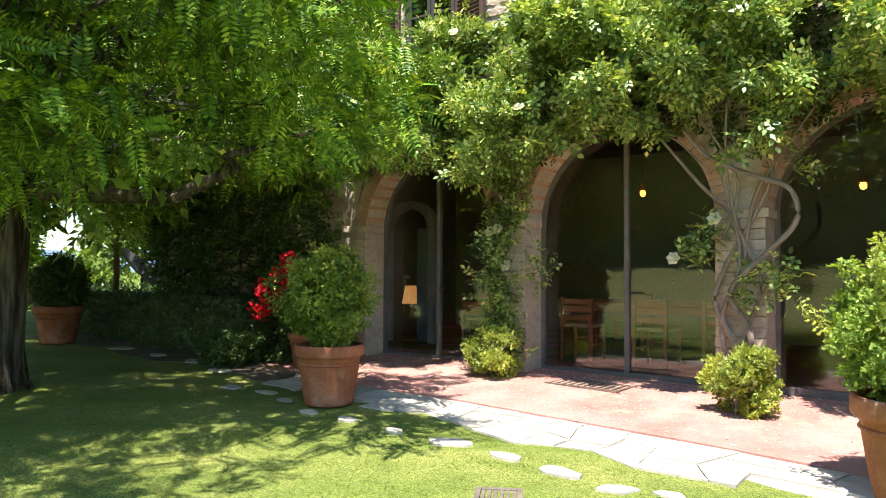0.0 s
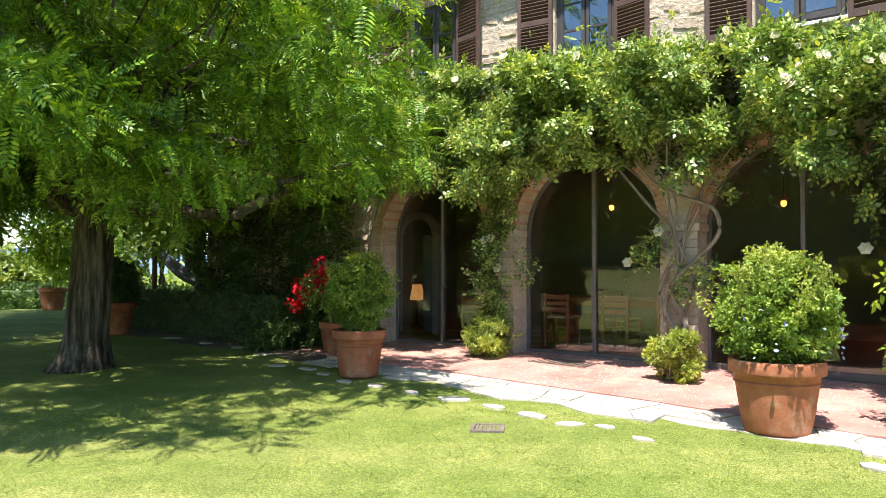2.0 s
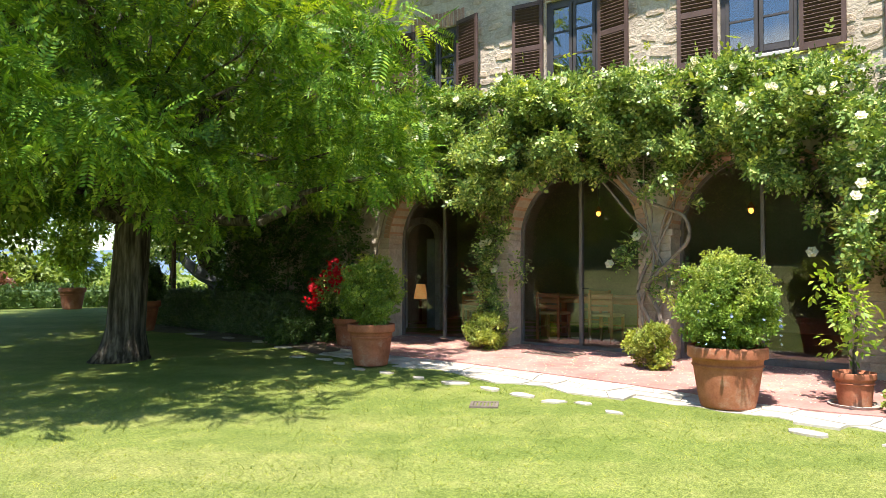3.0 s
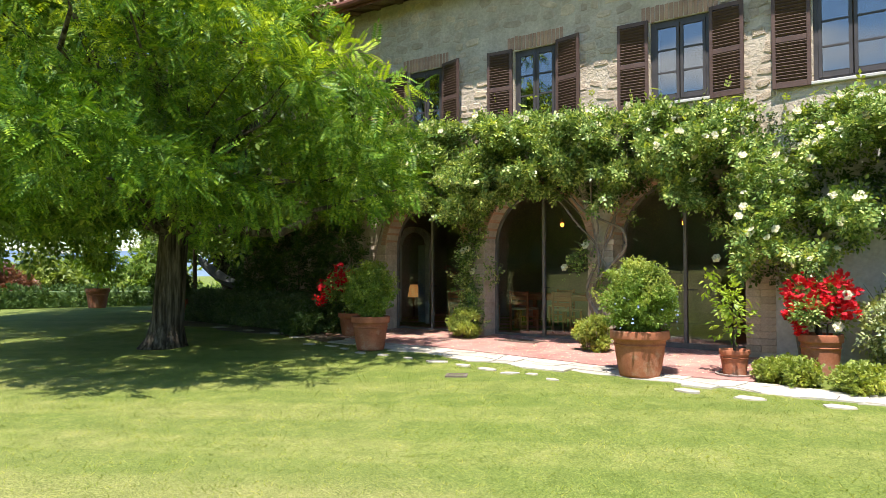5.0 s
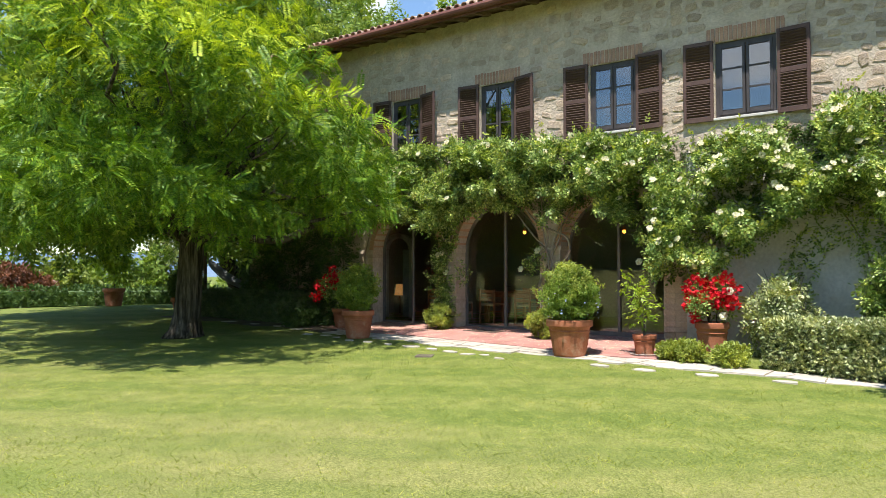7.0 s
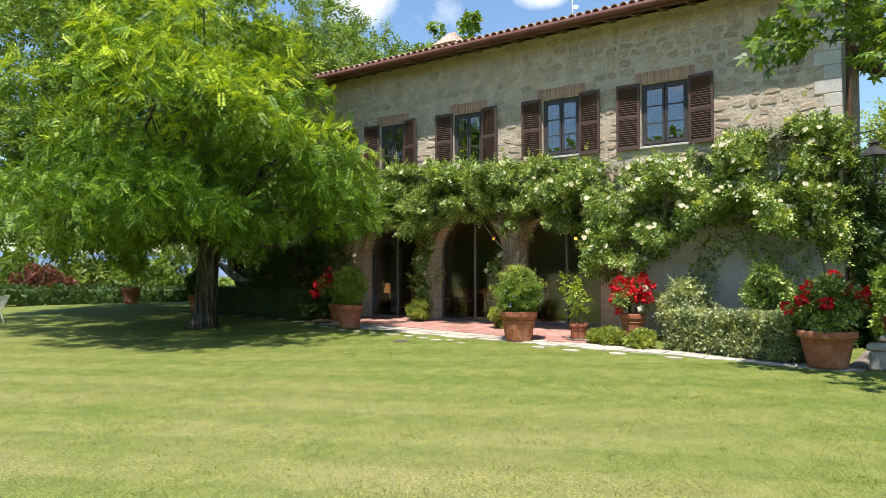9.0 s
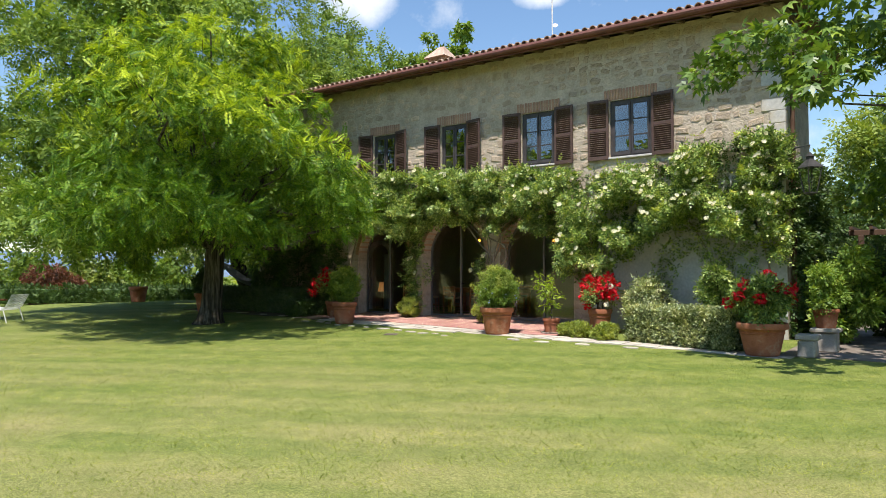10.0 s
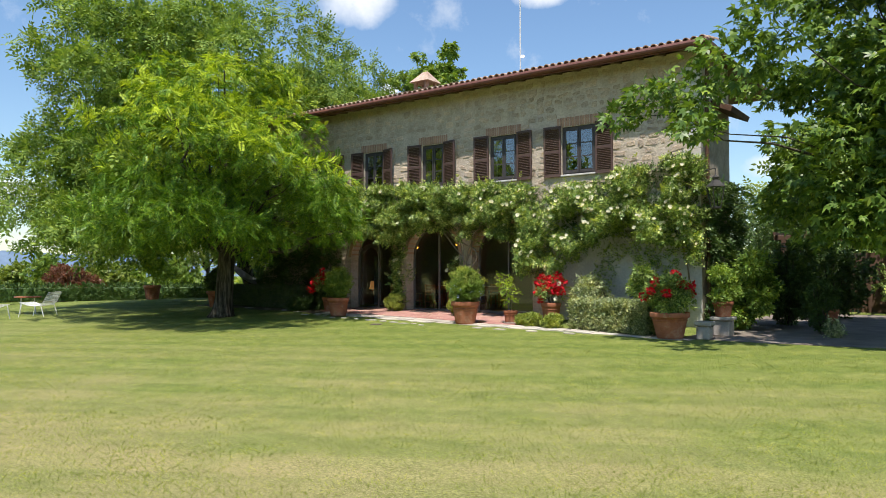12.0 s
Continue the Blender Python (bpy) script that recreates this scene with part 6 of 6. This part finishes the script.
# ---- planting beyond the lawn ----
hedge("far_hedge", (-60, -41), (34, -41), 2.0, 4.6, "ivy", 2200, 345, "dark tall hedge across the lawn", 1.1, sink=2.2)
bush("photinia_shrub", -29.9, 9.1, 1.7, 2.3, "photinia", 3000, 301, "wide red-brown leaved shrub at the lawn edge", size=0.28)
rng = np.random.default_rng(310)
for k in range(20):
    f = k / 19
    x, y = -49 + 25 * f + rng.normal(0, 0.8), -8 + 34 * f ** 1.2 + rng.normal(0, 1.0)
    if abs(x + 29.9) < 1.6 and abs(y - 9.1) < 2.5:
        x -= 3
    r = rng.uniform(1.2, 2.0)
    bush("border_shrub", x, y, r, rng.uniform(1.9, 3.0), ("olive", "box", "olive", "feather")[k % 4], 620, 311 + k, "loose green shrub along the far lawn edge", size=0.5)
hedge("low_hedge", (-33, 4.5), (-20.5, 15.5), 1.0, 0.75, "ivy", 2200, 340, "low dark hedge along the far lawn edge", 0.26)
hedge("low_hedge", (-13.6, 12.2), (-20.5, 14.5), 1.0, 1.5, "box", 2600, 341, "green hedge behind the garden", 0.16)
bush("red_shrub", -13.2, 9.2, 0.6, 1.3, "red", 700, 342, "shaded shrub with red flowers behind the hedge", "petals", 0.11)
bush("dark_shrub", -12.0, 8.6, 0.9, 1.9, "ivy", 2600, 343, "dark evergreen shrub at the house end", size=0.16)
bush("dark_shrub", -12.6, 10.8, 1.1, 2.6, "rose_leaf", 2600, 344, "green shrub with pale flowers at the house end", size=0.18)


def far_woods():
    rng = np.random.default_rng(350)
    n = 4500
    a = rng.uniform(radians(70), radians(215), n)
    d = rng.uniform(55, 240, n)
    x, y = -5 + d * np.cos(a), d * np.sin(a)
    z = gz(x, y) + rng.uniform(0, 1, n) * (1.5 + 2.5 * (np.sin(x * 0.11) * np.cos(y * 0.09)) ** 2)
    p = np.stack([x, y, z], 1)
    me = leaf_mesh("far_woods", p, rng.normal(0, 1, p.shape), "sprig", 2.0, rng)
    ob = part("far_woods", me, "olive", kind="stuff")
    tagged(ob, "green fields and copses in the distance", "woods")


far_woods()
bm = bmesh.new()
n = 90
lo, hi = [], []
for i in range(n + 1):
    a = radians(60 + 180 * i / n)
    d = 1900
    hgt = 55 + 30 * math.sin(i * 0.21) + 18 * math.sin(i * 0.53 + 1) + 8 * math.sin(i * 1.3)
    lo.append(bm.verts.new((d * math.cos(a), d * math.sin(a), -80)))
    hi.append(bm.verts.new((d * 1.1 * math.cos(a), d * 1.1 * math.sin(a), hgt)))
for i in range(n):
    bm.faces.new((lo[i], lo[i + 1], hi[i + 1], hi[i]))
tagged(part("backdrop", bm, "hill", smooth=True), "distant hills with blue haze in their colour", "hills", kind="structure")


# ---- grass blades ----
def grass(n, seed):
    rng = np.random.default_rng(seed)
    s, w = rng.uniform(-11.6, 6.0, n), rng.uniform(-1, 1, n)
    side = 2.0 + 0.62 * (s + 15.7)
    side = np.minimum(side, 9.5)
    uu = 1.0 + w * side
    x, y = -0.596 * s + 0.803 * uu, 0.803 * s + 0.596 * uu
    edge = np.interp(x, [-30, -8, -6.3, -4.3, -1.6, 1.6, 4.2, 6.2, 8.5, 30], [6.0, 5.8, 5.3, 4.95, 4.7, 4.55, 4.42, 4.3, 4.8, 4.8])
    edge = edge + 0.05 * np.sin(x * 7) + 0.04 * np.sin(x * 17)
    ok = (y < edge) & ~((np.abs(x + 2.34) < 0.22) & (np.abs(y - 3.72) < 0.22)) & ((x - ROBINIA[0]) ** 2 + (y - ROBINIA[1]) ** 2 > 0.5)
    x, y = x[ok], y[ok]
    m = len(x)
    hgt = rng.uniform(0.012, 0.03, m)
    a, lean = rng.uniform(0, 6.283, m), rng.normal(0, 1.3, (m, 2))
    base = np.stack([x, y, gz(x, y) - 0.004], 1)
    across = np.stack([np.cos(a), np.sin(a), np.zeros(m)], 1) * 0.0042
    up = np.stack([lean[:, 0] * hgt, lean[:, 1] * hgt, hgt], 1)
    v = np.stack([base - across, base + across, base + up * 0.98 + across * 0.2, base + up], 1)
    ob = part("grass", quads("grass", v.reshape(-1, 3), m), "blade", kind="stuff")
    tagged(ob, "short mown grass blades", "grass")


grass(165000, 401)

# fallen petals on the terrace
rng = np.random.default_rng(402)
n = 2400
x = rng.uniform(-7.2, 1.0, n)
y = 7.65 - rng.uniform(0, 1, n) ** 1.3 * 2.1
ok = y > np.interp(x, [q[0] for q in RED_EDGE], [q[1] for q in RED_EDGE])
x, y = x[ok], y[ok]
p = np.stack([x, y, gz(x, y) + 0.024], 1)
w = rng.normal(0, 1, p.shape) * (1, 1, 0.05)
ob = part("fallen_petals", leaf_mesh("fallen_petals", p, w, "single", 0.03, rng, up=6.0), "white_petal", kind="stuff")
tagged(ob, "pale fallen petals on the terrace", "petals")


# ---- pieces: flagstones, bricks, wall stones, tiles ----
def flagstone(outline, top, depth=0.07):
    bm = bmesh.new()
    f = bm.faces.new([bm.verts.new((x, y, top)) for x, y in outline])
    ret = bmesh.ops.inset_individual(bm, faces=[f], thickness=0.014, depth=0.005)
    low = [bm.verts.new((x, y, top - depth)) for x, y in outline]
    bm.verts.ensure_lookup_table()
    n = len(outline)
    up = bm.verts[:n]
    for i in range(n):
        j = (i + 1) % n
        bm.faces.new((up[i], low[i], low[j], up[j]))
    bmesh.ops.recalc_face_normals(bm, faces=bm.faces[:])
    return bm


def build_edging():
    rng = np.random.default_rng(501)
    edging = empty("stone_edging", -1.0, 5.0, 0.2, "strip of irregular pale flagstones edging the terrace", "paving", kind="structure")
    ox, oy = [q[0] for q in OUT_EDGE], [q[1] for q in OUT_EDGE]
    ix = [q[0] for q in RED_EDGE] + [2.2, 4.2, 6.2]
    iy = [q[1] for q in RED_EDGE] + [5.2, 5.05, 4.8]
    cols = np.arange(-6.5, 6.0, 0.36) + rng.normal(0, 0.04, len(np.arange(-6.5, 6.0, 0.36)))
    corner = []
    for x in cols:
        lo, hi = float(np.interp(x, ox, oy)), float(np.interp(x, ix, iy)) - 0.03
        fs = (0.0, 0.34, 0.68, 1.0) if x < 1.2 else (0.0, 0.0, 0.5, 1.0)
        corner.append([(x + rng.normal(0, 0.06), lo + (hi - lo) * f + (rng.normal(0, 0.045) if f < 1 else 0.0)) for f in fs])
    for p, q in zip(corner, corner[1:]):
        for k in range(3):
            quad = [p[k], q[k], q[k + 1], p[k + 1]]
            cx, cy = np.mean([v[0] for v in quad]), np.mean([v[1] for v in quad])
            size = abs((quad[1][0] - quad[0][0]) * (quad[2][1] - quad[1][1]))
            if size < 0.02 or (k == 0 and rng.uniform() < 0.3):
                continue
            out = []
            for i in range(4):
                (xa, ya), (xb, yb) = quad[i], quad[(i + 1) % 4]
                out.append(((xa - cx) * 0.985, (ya - cy) * 0.98))
                out.append((((xa + xb) / 2 - cx) * rng.uniform(0.93, 0.99), ((ya + yb) / 2 - cy) * rng.uniform(0.93, 0.99)))
            ob = part("flagstone", flagstone(out, 0.0), "flag", edging)
            ob.location = (cx - edging.location.x, cy - edging.location.y, gh(cx, cy) + 0.016 + rng.normal(0, 0.004) - edging.location.z)
            ob.rotation_euler = (0.035 + rng.normal(0, 0.006), rng.normal(0, 0.008), 0)
    for x, y, r in ((-6.6, 5.0, 0.2), (-6.0, 5.0, 0.2), (-5.55, 4.85, 0.16), (-4.95, 4.62, 0.15), (-4.45, 4.6, 0.17), (-3.85, 4.52, 0.16), (-3.25, 4.5, 0.26), (-2.72, 4.42, 0.2), (-2.25, 4.33, 0.24),
                    (-1.8, 4.22, 0.18), (-1.5, 4.3, 0.14), (-1.1, 4.1, 0.13), (0.6, 4.3, 0.24), (1.3, 4.25, 0.26), (2.2, 4.3, 0.24), (3.2, 4.32, 0.22), (-7.6, 5.6, 0.25), (-8.6, 5.9, 0.28), (-9.6, 6.0, 0.25), (-10.8, 6.1, 0.3)):
        r *= 0.82
        n = int(rng.integers(8, 12))
        out = [(r * (0.85 + 0.12 * rng.normal()) * math.cos(6.283 * i / n), r * (0.45 + 0.07 * rng.normal()) * math.sin(6.283 * i / n)) for i in range(n)]
        ob = part("flagstone", flagstone(out, 0.0), "flag", edging)
        ob.location = (x - edging.location.x, y - edging.location.y, gh(x, y) + 0.018 - edging.location.z)
        ob.rotation_euler = (0.04, 0, rng.normal(0, 0.2))


laid("edging_bed", -6.5, 6.1, lambda x: float(np.interp(x, [q[0] for q in OUT_EDGE], [q[1] for q in OUT_EDGE])) + 0.12 + 0.05 * math.sin(9 * x), lambda x: (red_line(x) if x < 1.1 else 5.3 - 0.1 * (x - 1.1)) - 0.004,
     0.006, "gravel", "pale gravel and mortar between the flagstones", "gravel")
build_edging()


def brick_mesh(name, dx, dy, dz, material):
    bm = one_box(-dx / 2, -dy / 2, -dz / 2, dx / 2, dy / 2, dz / 2, 0.004)
    me = bpy.data.meshes.new(name)
    bm.to_mesh(me)
    bm.free()
    me.materials.append(MAT[material])
    return me


def lay(mesh, m, parent=wall_front):
    ob = new("brick", mesh)
    ob.parent, ob.matrix_basis = parent, Matrix.Translation((-HX, -HY, 0)) @ m


def build_brickwork():
    rng = np.random.default_rng(502)
    vous = brick_mesh("brick", 0.07, 0.47, 0.13, "ring")
    for a, b in ARCHES:
        c, r = (a + b) / 2, (b - a) / 2
        n = int(math.pi * (r + 0.07) / 0.078)
        for i in range(n):
            t = math.pi * (i + 0.5) / n
            m = Matrix.Translation((c - (r + 0.063) * math.cos(t), Y0 + 0.218, SPRING + (r + 0.063) * math.sin(t))) @ Matrix.Rotation(t - math.pi / 2, 4, "Y") @ Matrix.Rotation(rng.normal(0, 0.01), 4, "Z")
            lay(vous, m)
    head = brick_mesh("brick", 0.062, 0.06, 0.26, "red_brick")
    for a, b in WINDOWS:
        n = int((b - a + 0.3) / 0.078)
        for i in range(n):
            x = a - 0.15 + (b - a + 0.3) * (i + 0.5) / n
            lay(head, Matrix.Translation((x, Y0 + 0.018, WIN_Z[1] + 0.14 + rng.normal(0, 0.006))) @ Matrix.Rotation(rng.normal(0, 0.02), 4, "Y"))
    # piers of coursed pale brick, facing the terrace and the reveals
    piers = [(-7.2, -6.77), (-4.74, -4.25), (-2.10, -1.63), (0.52, 0.95)]
    course = 0.105
    for k, (a, b) in enumerate(piers):
        half = brick_mesh("brick", (b - a) / 2 - 0.004, 0.44, course - 0.007, "brick")
        for i in range(16):
            z = FLOOR + course * (i + 0.5)
            for s in (0, 1):
                lay(half, Matrix.Translation((a + (b - a) * (0.25 + 0.5 * s) + rng.normal(0, 0.002), Y0 + 0.202 + rng.normal(0, 0.003), z)) @ Matrix.Rotation(math.pi * s, 4, "Z") @ Matrix.Diagonal((1.03 if i % 2 == s else 1.0, 1, 1, 1)))
        imp = one_box(a - 0.035, Y0 - 0.05, SPRING - 0.02, b + 0.035, Y0 + 0.33, SPRING + 0.075, 0.008)
        part("impost", h(imp), "brick", wall_front, "moulded impost block")


def stone_shape(rng, w, t):
    """One flattish rubble stone: uneven outline, chamfered face toward -y."""
    n = 8
    pts = []
    for i in range(n):
        a = 6.283 * (i + rng.uniform(-0.2, 0.2)) / n
        e = 0.5 / max(abs(math.cos(a)), abs(math.sin(a))) ** 0.75
        e *= rng.uniform(0.72, 1.0)
        pts.append((w * e * math.cos(a), t * e * math.sin(a)))
    d = rng.uniform(0.008, 0.02)
    v = [(x, 0.01, z) for x, z in pts] + [(x * 0.95, -d * 0.5, z * 0.94) for x, z in pts] + [(x * 0.8, -d, z * 0.76) for x, z in pts]
    f = [(i, (i + 1) % n, n + (i + 1) % n, n + i) for i in range(n)] + [(n + i, n + (i + 1) % n, 2 * n + (i + 1) % n, 2 * n + i) for i in range(n)]
    return v, f + [tuple(range(2 * n, 3 * n))]


def build_stones():
    rng = np.random.default_rng(503)
    shapes = []
    for k in range(24):
        v, f = stone_shape(rng, 1.0, 1.0)
        me = bpy.data.meshes.new("stone")
        me.from_pydata(v, [], f)
        me.materials.append(MAT["stone"])
        shapes.append((me, v, f))
    verts, faces, singles = [], [], 0
    z = 3.95
    while z < 7.05:
        t = rng.uniform(0.13, 0.24)
        x = X0 + rng.uniform(0, 0.2)
        while x < X1 - 0.5:
            w = rng.uniform(0.18, 0.46)
            cx, cz = x + w / 2, z + t / 2 + rng.normal(0, 0.015)
            blocked = any(a - 0.1 - w / 2 < cx < b + 0.1 + w / 2 and WIN_Z[0] - 0.08 - t / 2 < cz < WIN_Z[1] + 0.26 + t / 2 for a, b in WINDOWS)
            if not blocked and rng.uniform() < 0.78:
                me, v, f = shapes[rng.integers(0, 24)]
                sw, stt = w * rng.uniform(0.75, 1.1), t * rng.uniform(0.7, 1.15)
                tilt = rng.normal(0, 0.16)
                m = Matrix.Translation((cx - HX, 0.0, cz)) @ Matrix.Rotation(tilt, 4, "Y") @ Matrix.Diagonal((sw, 1, stt, 1))
                if cx > -1.2 and singles < 300:
                    ob = new("stone", me)
                    ob.parent, ob.matrix_basis = wall_front, m
                    singles += 1
                else:
                    n0 = len(verts)
                    verts += [tuple(m @ Vector(q)) for q in v]
                    faces += [tuple(n0 + i for i in q) for q in f]
            x += w + 0.012
        z += t + 0.012
    me = bpy.data.meshes.new("rubble")
    me.from_pydata(verts, [], faces)
    part("rubble", me, "stones", wall_front, kind="stuff")


build_brickwork()
build_stones()
build_tiles()
